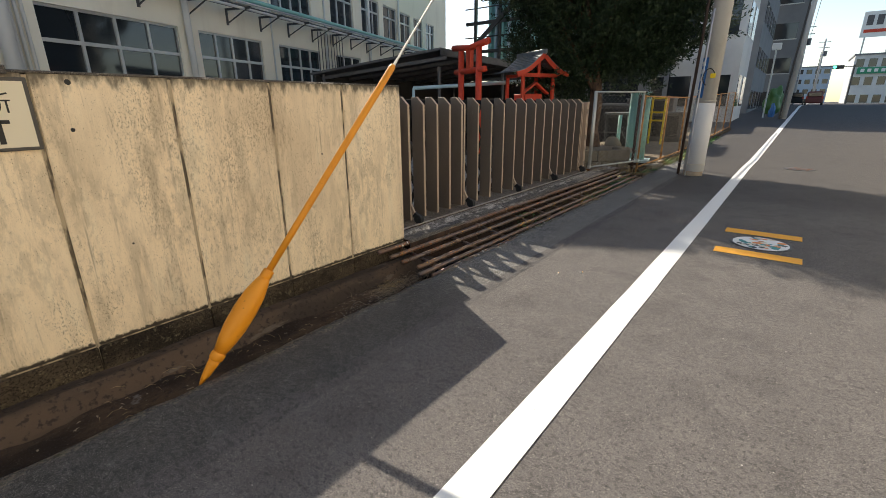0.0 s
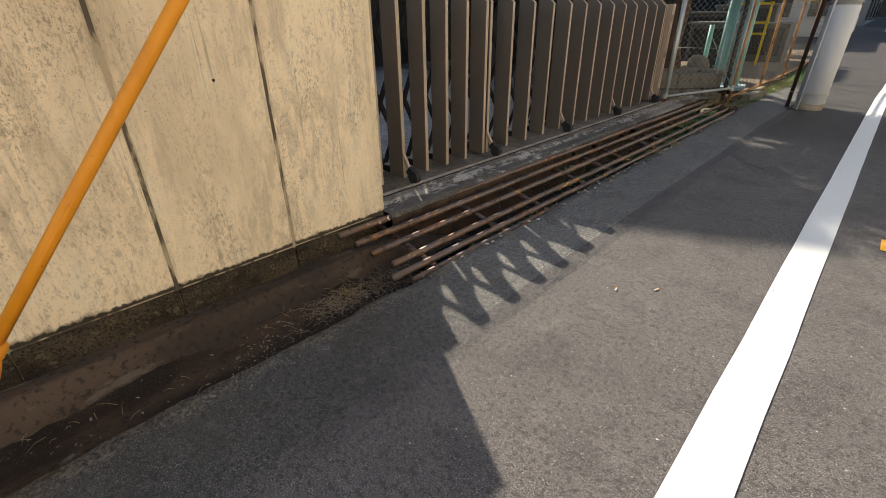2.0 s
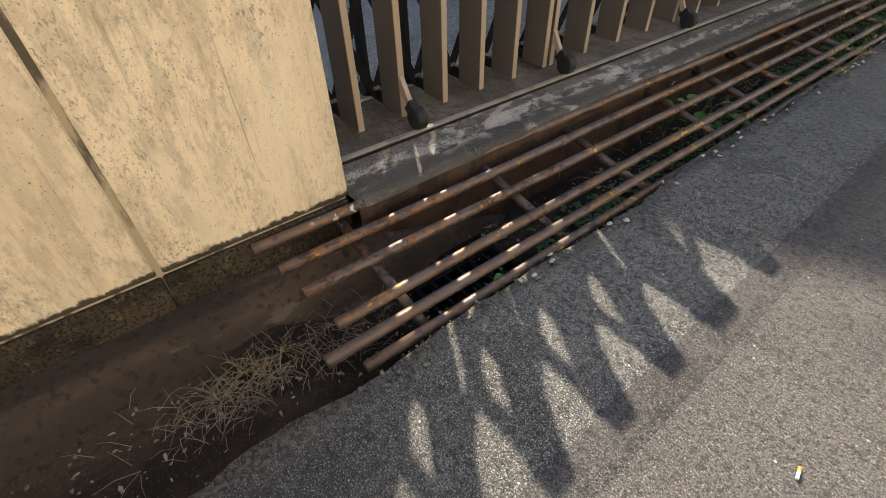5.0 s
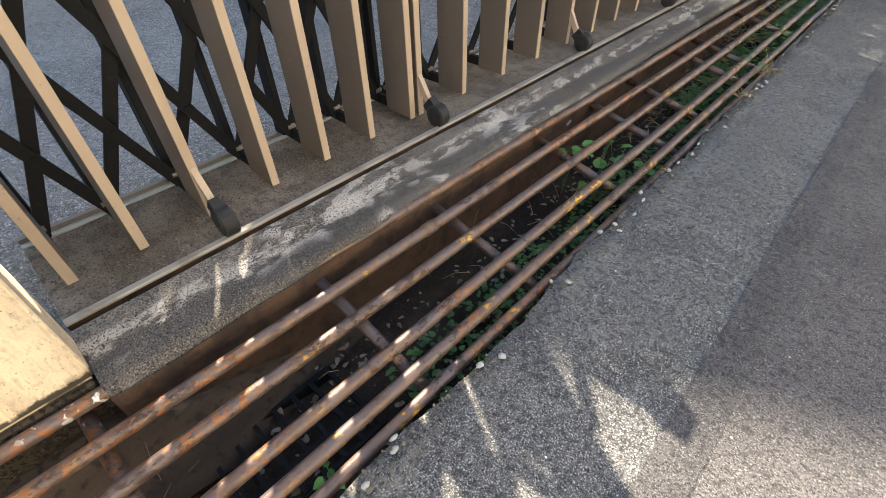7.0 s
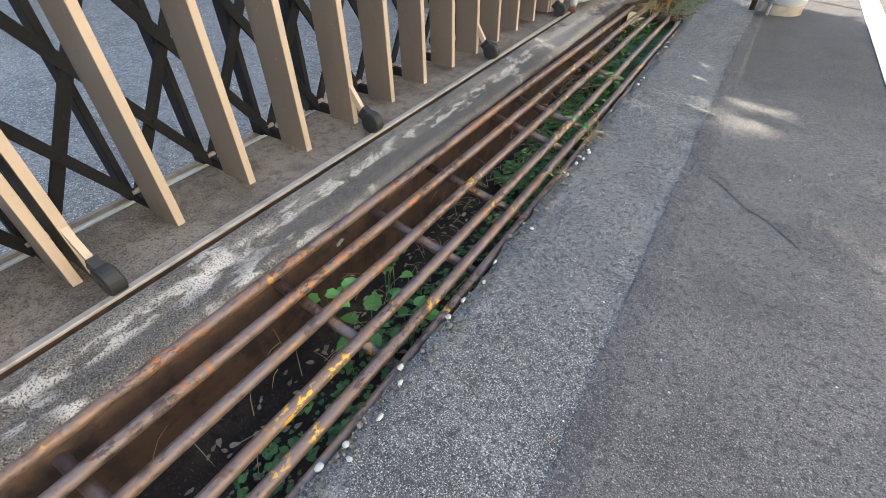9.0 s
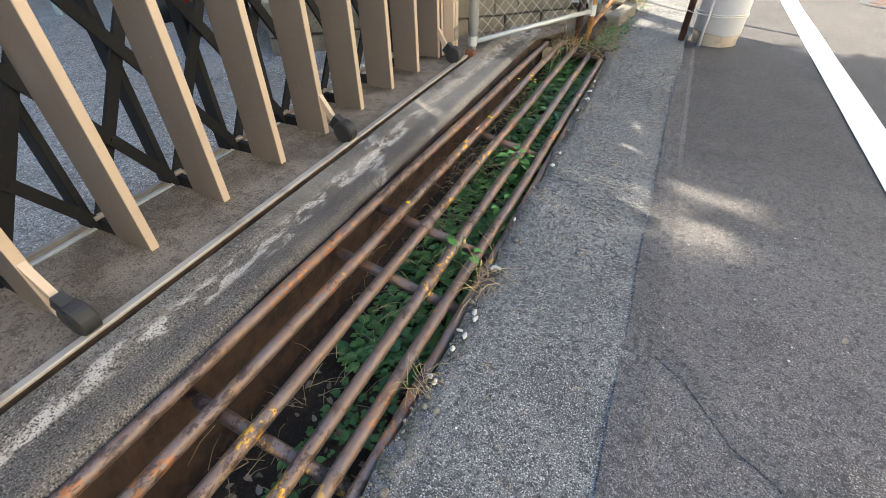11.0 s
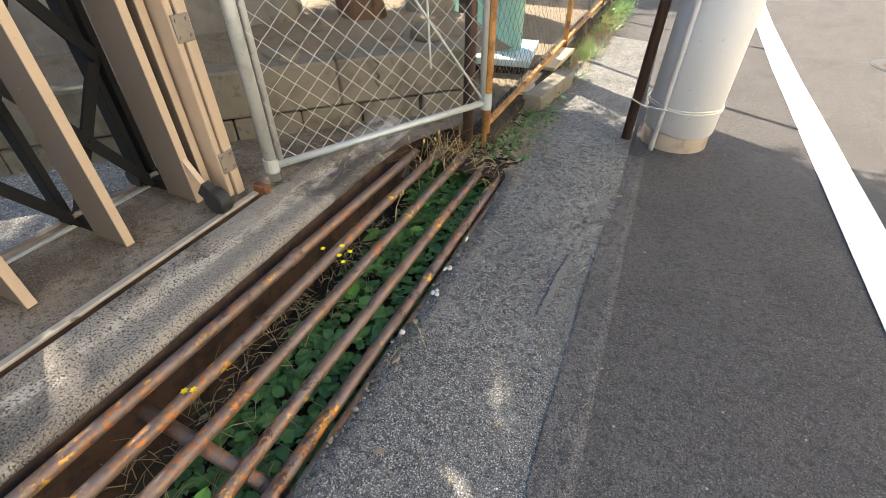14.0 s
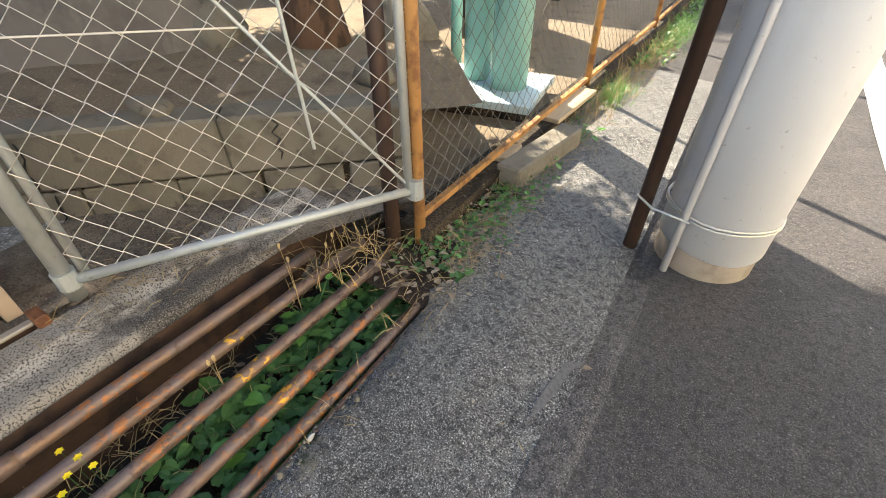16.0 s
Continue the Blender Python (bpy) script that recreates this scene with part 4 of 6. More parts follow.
for v in bm.verts:
    if v.co.z < 0.2:
        v.co.z += 0.022 * wobble(v.co.x * 4, v.co.y * 4, 1.5)
part("sleeve", bm, M_SLEEVE, pole, "pale blue-grey sleeve", True)
part("shaft", tube(bmesh.new(), ((0, 0, 1.60), (0, 0, 12.0)), (0.195, 0.13), 36), M_POLE, pole, "", True)
part("conduit", tube(bmesh.new(), ((-0.290, -0.135, -0.02), (-0.262, -0.115, 4.0), (-0.17, -0.10, 9)), 0.031, 12), M_CONDUIT, pole, "dark brown iron conduit", True)
part("conduit", tube(bmesh.new(), ((-0.125, -0.205, -0.02), (-0.125, -0.195, 1.5), (-0.12, -0.17, 3.5)), 0.016, 10), M_SLEEVE, pole, "thin white conduit", True)
for z in (0.26, 0.275, 1.66):
    ring = [(0.219 * math.cos(a * 0.2618) - 0.004, 0.219 * math.sin(a * 0.2618), z + 0.004 * math.sin(a)) for a in range(25)]
    part("band", tube(bmesh.new(), ring, 0.005, 6), M_WIRE, pole, "wire band")
part("band", tube(bmesh.new(), ((-0.325, -0.15, 0.285), (-0.25, -0.21, 0.275), (-0.1, -0.225, 0.265)), 0.005, 6), M_WIRE, pole)
bm = bmesh.new()
for k in range(7):
    a0, a1 = (math.radians(205 + 7 * k) for k in (k, k + 1))
    vs = [bm.verts.new((0.201 * math.cos(a), 0.201 * math.sin(a), z)) for a, z in ((a0, 1.72), (a1, 1.72), (a1, 2.55), (a0, 2.55))]
    bm.faces.new(vs)
part("number_sign", bm, M_BLUE, pole, "blue plate with white characters")
for k, z in enumerate((2.42, 2.27, 2.12)):
    part("letter_bar", box(bmesh.new(), -0.04, 0.04, -0.002, 0.002, -0.045, 0.045, Matrix.Translation((-0.135, -0.160, z)) @ Matrix.Rotation(radians(-40), 4, "Z")), M_WHITE, pole)
cu = bpy.data.curves.new("digit", "FONT")
cu.body, cu.size, cu.extrude = "5", 0.15, 0.001
cu.materials.append(M_WHITE)
ob = new("digit", cu)
ob.parent = pole
ob.matrix_basis = Matrix.Translation((-0.200, -0.115, 1.78)) @ Matrix.Rotation(radians(-40), 4, "Z") @ Matrix.Rotation(radians(90), 4, "X")
ring = [(0.0 + 0.11 * math.cos(a * 0.3), -0.225, 2.15 + 0.17 * math.sin(a * 0.3)) for a in range(16)]
part("cable_loop", tube(bmesh.new(), ring, 0.010, 8), M_INK, pole, "black cable loop")
pole.rotation_euler = (0, radians(0.9), 0)
part("cable_tag", box(bmesh.new(), 0.03, 0.13, -0.245, -0.225, 2.13, 2.22, bevel=0.004), M_YELLOW, pole, "small yellow tag")


# ---- planter behind the chain-link gate ----
PA, PB = Vector((-5.2, 9.60, 0.10)), Vector((-3.12, 11.62, 0.10))
planter = thing("planter_wall", "low planter wall of stained concrete blocks with cracks", "planter", PA)
pd = (PB - PA)
pu = pd.normalized()
pn = Vector((pu.y, -pu.x, 0))
PM = Matrix((( pu.x, -pn.x, 0, 0), (pu.y, -pn.y, 0, 0), (0, 0, 1, 0), (0, 0, 0, 1)))
part("core", box(bmesh.new(), 0.02, pd.length - 0.01, 0.03, 0.17, -0.15, 0.42, PM), M_FOOT, planter)
rnd = random.Random(9)
u = -0.14
while u < pd.length:
    w = 0.40 * rnd.uniform(0.92, 1.05)
    u0, u1 = max(0, u), min(pd.length, u + w)
    gap = 0.016 if u0 > 1.9 else 0.003
    if u1 - u0 > 0.06:
        part("block", box(bmesh.new(), u0 + gap, u1 - gap, rnd.uniform(-0.008, 0.006), 0.16, -0.12, 0.155, PM, 0.010), M_BLOCK, planter)
    u += w
for u0, u1 in ((0.0, 1.02), (1.02, 2.06), (2.06, pd.length)):
    part("coping", box(bmesh.new(), u0 + 0.002, u1 - 0.002, -0.014 + 0.006 * (u0 > 1), 0.19, 0.165, 0.425 + 0.008 * (u0 > 1), PM, 0.014), M_BLOCK, planter, "long stained concrete coping")
rnd = random.Random(12)
for uc, z0, z1 in ((1.28, 0.40, 0.18), (1.30, 0.15, -0.02), (2.30, 0.42, 0.22)):
    pts = [PM @ Vector((uc + rnd.uniform(-0.02, 0.02), -0.010, z0 + (z1 - z0) * k / 6)) for k in range(7)]
    part("crack", tube(bmesh.new(), pts, [0.003, 0.006, 0.004, 0.007, 0.004, 0.006, 0.002], 5), M_INK, planter, "dark open crack")
bm = bmesh.new()
grid(bm, 0.05, 3.6, 0.12, 3.6, 24, 24, lambda x, y: tuple(PA + PM @ Vector((x - 0.3, y, 0.37 + 0.05 * wobble(x, y, 1.6) + 0.05 * min(1, y / 1.5)))))
structure("planter_soil", bm, M_SOIL, "bare gritty soil with fallen needles", True)
rocks = (((-4.05, 10.95, 0.55), (0.14, 0.07, 0.035)), ((-4.9, 11.9, 0.60), (0.25, 0.2, 0.2)), ((-3.9, 12.7, 0.55), (0.22, 0.2, 0.22)), ((-3.55, 11.9, 0.52), (0.12, 0.1, 0.08)))
for i, (c, s) in enumerate(rocks):
    tagged(link_mesh("rock", rough_lump(bmesh.new(), c, s, i * 3.1), M_BLOCK, True), "weathered grey stone lying on the planter soil", "rock", "stones in the planter")

# plinth, shrine and torii
plinth = thing("shrine_plinth", "smooth dark concrete plinth with flared sides under the shrine", "plinth", (-5.89, 11.5, 0.12))
RS = Matrix.Rotation(radians(-32), 4, "Z")
bm = bmesh.new()
lo = [RS @ Vector((x, y, 0.2)) for x, y in ((0.85, -0.95), (0.85, 0.95), (-0.95, 0.95), (-0.95, -0.95))]
hi = [RS @ Vector((x, y, 1.285)) for x, y in ((0.58, -0.66), (0.58, 0.66), (-0.68, 0.66), (-0.68, -0.66))]
a, b = [bm.verts.new(p) for p in lo], [bm.verts.new(p) for p in hi]
bm.faces.new(b)
for i in range(4):
    bm.faces.new((a[i], a[(i + 1) % 4], b[(i + 1) % 4], b[i]))
part("body", bm, M_PLINTH, plinth)
part("slab", box(bmesh.new(), -1.05, 0.95, -1.05, 1.05, 0.0, 0.22, RS, 0.01), M_PLINTH, plinth)

SS = 0.86
shrine = thing("small_shrine", "small vermilion wooden shrine with a curved slate-grey roof", "shrine", (-5.89, 11.5, 1.40))
for x in (0.50, -0.45):
    for y in (-0.52, 0.52):
        part("post", box(bmesh.new(), x - 0.045, x + 0.045, y - 0.045, y + 0.045, 0, 1.12, RS, 0.006), M_RED, shrine)
part("floor", box(bmesh.new(), -0.55, 0.6, -0.62, 0.62, 0.0, 0.06, RS), M_RED, shrine)
part("beam", box(bmesh.new(), 0.46, 0.54, -0.72, 0.72, 1.02, 1.12, RS, 0.006), M_RED, shrine)
part("beam", box(bmesh.new(), -0.5, 0.5, -0.56, -0.48, 1.02, 1.10, RS), M_RED, shrine)
part("beam", box(bmesh.new(), -0.5, 0.5, 0.48, 0.56, 1.02, 1.10, RS), M_RED, shrine)
part("king_post", box(bmesh.new(), 0.47, 0.53, -0.04, 0.04, 1.12, 1.5, RS), M_RED, shrine)
part("cabinet", box(bmesh.new(), -0.40, 0.28, -0.30, 0.30, 0.06, 0.55, RS, 0.01), M_RED, shrine, "inner red cabinet")
bm = bmesh.new()
for s in (-1, 1):
    bar(bm, RS @ Vector((0.34, s * 0.44, 0.55)), RS @ Vector((0.34, 0, 0.86)), 0.18, 0.05, RS @ Vector((0, 0, 1)))
part("cabinet_roof", bm, M_RED, shrine)
prof = [(0.0, 1.66), (0.18, 1.50), (0.40, 1.32), (0.62, 1.20), (0.86, 1.14)]
for s in (-1, 1):
    for k, ((y0, z0), (y1, z1)) in enumerate(zip(prof, prof[1:])):
        for j in range(3):
            f0, f1 = j / 3, (j + 1) / 3
            p, q = Vector((0, s * (y0 + (y1 - y0) * f0), z0 + (z1 - z0) * f0)), Vector((0, s * (y0 + (y1 - y0) * f1 + 0.02), z0 + (z1 - z0) * f1))
            bm = bmesh.new()
            vs = []
            for x in (-0.72, 0.78):
                for r in (p, q):
                    for t in (0.0, 0.022):
                        vs.append(bm.verts.new(RS @ Vector((x, r.y, r.z + t + (0.008 if r is q else 0)))))
            for f in ((0, 1, 3, 2), (4, 6, 7, 5), (0, 4, 5, 1), (2, 3, 7, 6), (1, 5, 7, 3), (0, 2, 6, 4)):
                bm.faces.new([vs[i] for i in f])
            part("roof_slat", bm, M_SLATE, shrine)
    bm = bmesh.new()
    for (y0, z0), (y1, z1) in zip(prof, prof[1:]):
        bar(bm, RS @ Vector((0.76, s * y0, z0 - 0.06)), RS @ Vector((0.76, s * (y1 + 0.01), z1 - 0.06)), 0.05, 0.12)
    part("bargeboard", bm, M_RED, shrine, "curved vermilion bargeboard")
part("ridge", box(bmesh.new(), -0.76, 0.82, -0.07, 0.07, 1.64, 1.76, RS, 0.012), M_SLATE, shrine, "dark ridge with a pale tip")

shrine.scale = (SS, SS, SS)
torii = thing("torii_gate", "vermilion torii gate of round logs before the shrine", "torii", (-6.8, 10.0, 0.12))
TU = Vector((-0.83, 0.40, 0)).normalized()
for s in (-0.44, 0.44):
    part("post", tube(bmesh.new(), (TU * s, TU * s + Vector((0, 0, 2.80))), (0.085, 0.075), 20), M_RED, torii, "", True)
    part("foot", tube(bmesh.new(), (TU * s, TU * s + Vector((0, 0, 0.30))), 0.12, 20), M_INK, torii, "black painted foot", True)
part("tie_beam", tube(bmesh.new(), (TU * -0.72 + Vector((0, 0, 2.30)), TU * 0.72 + Vector((0, 0, 2.30))), 0.07, 18), M_RED, torii, "", True)
part("top_beam", tube(bmesh.new(), (TU * -0.85 + Vector((0, 0, 2.90)), TU * 0 + Vector((0, 0, 2.83)), TU * 0.85 + Vector((0, 0, 2.90))), 0.075, 18), M_RED, torii, "", True)
part("plaque", box(bmesh.new(), -0.1, 0.1, -0.05, 0.05, 2.34, 2.80, Matrix.Rotation(math.atan2(TU.y, TU.x), 4, "Z")), M_RED, torii)

# shed
shed = thing("open_shed", "dark open-sided shed with a low sheet-metal roof", "shed", (-10.5, 13.5, 0.12))
bm = bmesh.new()
vs = [bm.verts.new(p) for p in ((1.6, -2.0, 3.05), (2.4, 4.5, 2.72), (-2.6, 4.5, 2.45), (-2.6, -3.6, 2.45))]
bm.faces.new(vs)
ex = bmesh.ops.extrude_face_region(bm, geom=bm.faces[:])
bmesh.ops.translate(bm, vec=(0, 0, 0.07), verts=[v for v in ex["geom"] if isinstance(v, bmesh.types.BMVert)])
part("roof", bm, M_SHED, shed, "weathered dark sheet roof")
part("fascia", bar(bmesh.new(), (1.62, -2.0, 2.98), (2.42, 4.5, 2.66), 0.05, 0.16), M_SHED, shed)
for x, y in ((1.4, -1.8), (1.8, 1.4), (2.1, 4.2), (-2.4, -3.2), (-2.4, 4.2)):
    part("post", tube(bmesh.new(), ((x, y, 0), (x, y, 2.6)), 0.05, 10), M_SHED, shed)
# Inner walls near black: the shade under the roof is in their colour.
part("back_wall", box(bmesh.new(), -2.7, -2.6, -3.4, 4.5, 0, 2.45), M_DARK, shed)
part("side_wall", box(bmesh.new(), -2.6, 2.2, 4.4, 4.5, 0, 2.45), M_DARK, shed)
for k in range(7):
    part("rafter", bar(bmesh.new(), (-2.5, -3.2 + k * 1.2, 2.36), (1.7, -1.8 + k * 1.0, 2.85), 0.06, 0.10), M_SHED, shed)
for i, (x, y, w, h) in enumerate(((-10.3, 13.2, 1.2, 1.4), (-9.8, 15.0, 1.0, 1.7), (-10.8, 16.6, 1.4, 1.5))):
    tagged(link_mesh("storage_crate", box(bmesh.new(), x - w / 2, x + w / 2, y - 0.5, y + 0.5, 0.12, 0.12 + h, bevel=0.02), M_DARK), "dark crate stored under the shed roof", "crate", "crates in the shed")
bm = tube(bmesh.new(), ((-8.6, 9.9, 2.05), (-6.2, 13.4, 2.3)), 0.05, 12)
tube(bm, ((-8.6, 9.9, 0.12), (-8.6, 9.9, 2.05)), 0.04, 10)
tube(bm, ((-6.2, 13.4, 0.12), (-6.2, 13.4, 2.3)), 0.04, 10)
tagged(link_mesh("service_pipe", bm, M_PALE, True), "pale blue overhead service pipe on two posts", "pipe")

# ---- office building ----
FA, FU = Vector((-13.5, 3.4, 0.12)), Vector((-0.3, 0.954, 0)).normalized()
FM = Matrix(((FU.x, -FU.y, 0, 0), (FU.y, FU.x, 0, 0), (0, 0, 1, 0), (0, 0, 0, 1)))
office = thing("office_building", "cream three-storey building with aluminium windows and outside pipes", "building", FA)
GW = [(-4.4, -1.2), (-0.25, 3.3), (4.0, 6.7), (7.6, 10.2), (11.4, 13.6), (15.0, 17.2), (18.4, 20.6)]
UW = [(-4.2, -1.2), (0.2, 3.0), (4.0, 6.4), (7.4, 9.8), (11.2, 13.1), (13.9, 15.7), (16.2, 17.8), (18.3, 19.7), (20.2, 21.6), (22.2, 23.6)]
ROWS_W = [(0.95, 3.66, GW), (4.75, 6.5, UW), (8.0, 9.6, UW)]
U0, U1, TOP = -9.0, 26.0, 10.6
# wall in pieces round the openings
bm = bmesh.new()
zs = [0.0] + [z for r in ROWS_W for z in r[:2]] + [TOP]
for i in range(0, len(zs), 2):
    box(bm, U0, U1, 0, 0.3, zs[i], zs[i + 1], FM)
for z0, z1, ws in ROWS_W:
    cuts = [U0] + [u for w in ws for u in w] + [U1]
    for i in range(0, len(cuts), 2):
        box(bm, cuts[i], cuts[i + 1], 0, 0.3, z0, z1, FM)
part("wall", bm, M_FACADE, office)
part("wall", box(bmesh.new(), U0, U0 + 0.3, 0.3, 8, 0, TOP, FM), M_FACADE, office)
part("wall", box(bmesh.new(), U1 - 0.3, U1, 0.3, 8, 0, TOP, FM), M_FACADE, office)
# Near-black backing puts the gloom of the rooms into the wall colour.
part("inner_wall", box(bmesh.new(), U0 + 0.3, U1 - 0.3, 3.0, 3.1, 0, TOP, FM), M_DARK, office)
part("roof", box(bmesh.new(), U0 - 0.2, U1 + 0.2, -0.25, 8, TOP, TOP + 0.3, FM), M_FACADE, office)
for z0, z1, ws in ROWS_W:
    for u0, u1 in ws:
        win = new("window")
        win.parent = office
        n = 4 if u1 - u0 > 2.3 else (3 if u1 - u0 > 1.7 else 2)
        zm = 2.92 if z0 < 1 else z0 + (z1 - z0) * 0.68
        bm = bmesh.new()
        box(bm, u0, u1, 0.06, 0.14, z0, z0 + 0.06, FM)
        box(bm, u0, u1, 0.06, 0.14, z1 - 0.06, z1, FM)
        box(bm, u0, u1, 0.05, 0.15, zm - 0.04, zm + 0.04, FM)
        for k in range(n + 1):
            u = u0 + (u1 - u0) * k / n
            box(bm, max(u0, u - 0.035), min(u1, u + 0.035), 0.055, 0.145, z0, z1, FM)
        part("window_frame", bm, M_ALU, win)
        part("window_sill", box(bmesh.new(), u0 - 0.05, u1 + 0.05, -0.08, 0.06, z0 - 0.07, z0, FM), M_FACADE, win)
        part("pane", box(bmesh.new(), u0, u1, 0.10, 0.108, z0 + 0.05, z1 - 0.05, FM), M_GLASS, win, "dark reflecting glass")
for u, r in ((3.55, 0.09), (-0.52, 0.035), (-0.64, 0.035), (-0.76, 0.035), (-0.98, 0.14), (7.2, 0.03), (10.6, 0.04), (14.4, 0.07), (17.9, 0.05)):
    p = FM @ Vector((u, -r - 0.03, 0))
    part("downpipe", tube(bmesh.new(), (p, p + Vector((0, 0, TOP))), r, 12), M_PALEWALL, office, "", True)
rack = thing("pipe_rack", "steel brackets carrying teal and grey pipes along the facade", "pipe rack", FA)
for dv, z, r, m in ((-0.35, 4.46, 0.03, M_BRONZE), (-0.65, 4.46, 0.03, M_BRONZE), (-0.5, 4.72, 0.07, M_TEAL), (-0.75, 4.38, 0.04, M_PALEWALL), (-0.95, 4.50, 0.03, M_GALV)):
    part("pipe", tube(bmesh.new(), (FM @ Vector((1.5, dv, z)), FM @ Vector((24, dv, z))), r, 10), m, rack, "", True)
for k in range(15):
    u = 2.2 + 1.5 * k
    bm = bar(bmesh.new(), FM @ Vector((u, 0, 4.40)), FM @ Vector((u, -1.0, 4.40)), 0.06, 0.06)
    bar(bm, FM @ Vector((u, -0.02, 4.4)), FM @ Vector((u, -0.02, 3.95)), 0.06, 0.06)
    bar(bm, FM @ Vector((u, -0.9, 4.4)), FM @ Vector((u, -0.02, 4.0)), 0.03, 0.03)
    part("bracket", bm, M_BRONZE, rack)
for k in range(9):
    p = FM @ Vector((10 + 0.23 * k, -0.08, 0))
    part("cable", tube(bmesh.new(), (p + Vector((0, 0, 2.4 + 0.12 * (k % 4))), p + Vector((0, 0, 4.4))), 0.018, 6), M_SHED, rack)


# Unseen block added to shade gate and road; its top slopes to fit.
bm = box(bmesh.new(), 12.0, 14.0, 0.0, 4.5, TOP + 0.3, 15.3, FM)
for v in sorted(bm.verts, key=lambda v: v.co.dot(FM.col[1].to_3d()))[:len(bm.verts) // 2]:
    if v.co.z > 14:
        v.co.z -= 0.6
part("lift_tower", bm, M_FACADE, office, "unseen roof block added to cast shade on the road")

# steel stair tower behind the shed
stair = thing("steel_stair_tower", "dark green outdoor steel stair frame with teal cladding", "stair tower", (-14.6, 22.0, 0.0))
for x in (0, 1.5, 3.2):
    for y in (0, 3.0):
        part("column", box(bmesh.new(), x - 0.07, x + 0.07, y - 0.07, y + 0.07, -0.05, 8.6), M_BRONZE, stair)
for z in (2.9, 4.3, 5.7, 7.1, 8.5):
    for y in (0, 3.0):
        part("beam", box(bmesh.new(), -0.6, 3.4, y - 0.06, y + 0.06, z - 0.08, z + 0.08), M_BRONZE, stair)
    part("rail", tube(bmesh.new(), ((-0.6, -0.1, z + 0.7), (3.4, -0.1, z + 0.7)), 0.03, 8), M_BRONZE, stair)
part("stringer", bar(bmesh.new(), (-0.4, -0.1, 4.3), (3.2, -0.1, 7.1), 0.08, 0.22), M_BRONZE, stair)
part("cladding", box(bmesh.new(), 0.75, 2.9, 0.2, 2.8, 2.4, 9.0), M_TEAL, stair, "teal painted sheet cladding")
for k in range(6):
    part("duct", tube(bmesh.new(), ((0.85 + 0.38 * k, 0.09, 2.3), (0.85 + 0.38 * k, 0.09, 9.0)), 0.09, 8), M_PALE if k % 2 else M_TEAL, stair)

# ---- conifer ----
def shade_point(p):
    """Where the sun sets down the shadow of p on the road."""
    k = p[2] / -SUN_DIR.z
    return p[0] + SUN_DIR.x * k, p[1] + SUN_DIR.y * k


# Sun patches on the ground: needles that would shade them are left out.
SUN_GAPS = ((-2.23, 9.63, 0.17), (-2.24, 9.32, 0.18), (-1.77, 8.88, 0.13), (-1.58, 8.84, 0.13), (-1.83, 8.57, 0.15), (-1.72, 8.48, 0.14), (-1.88, 8.36, 0.12), (-1.29, 7.38, 0.18), (-1.22, 7.10, 0.20))


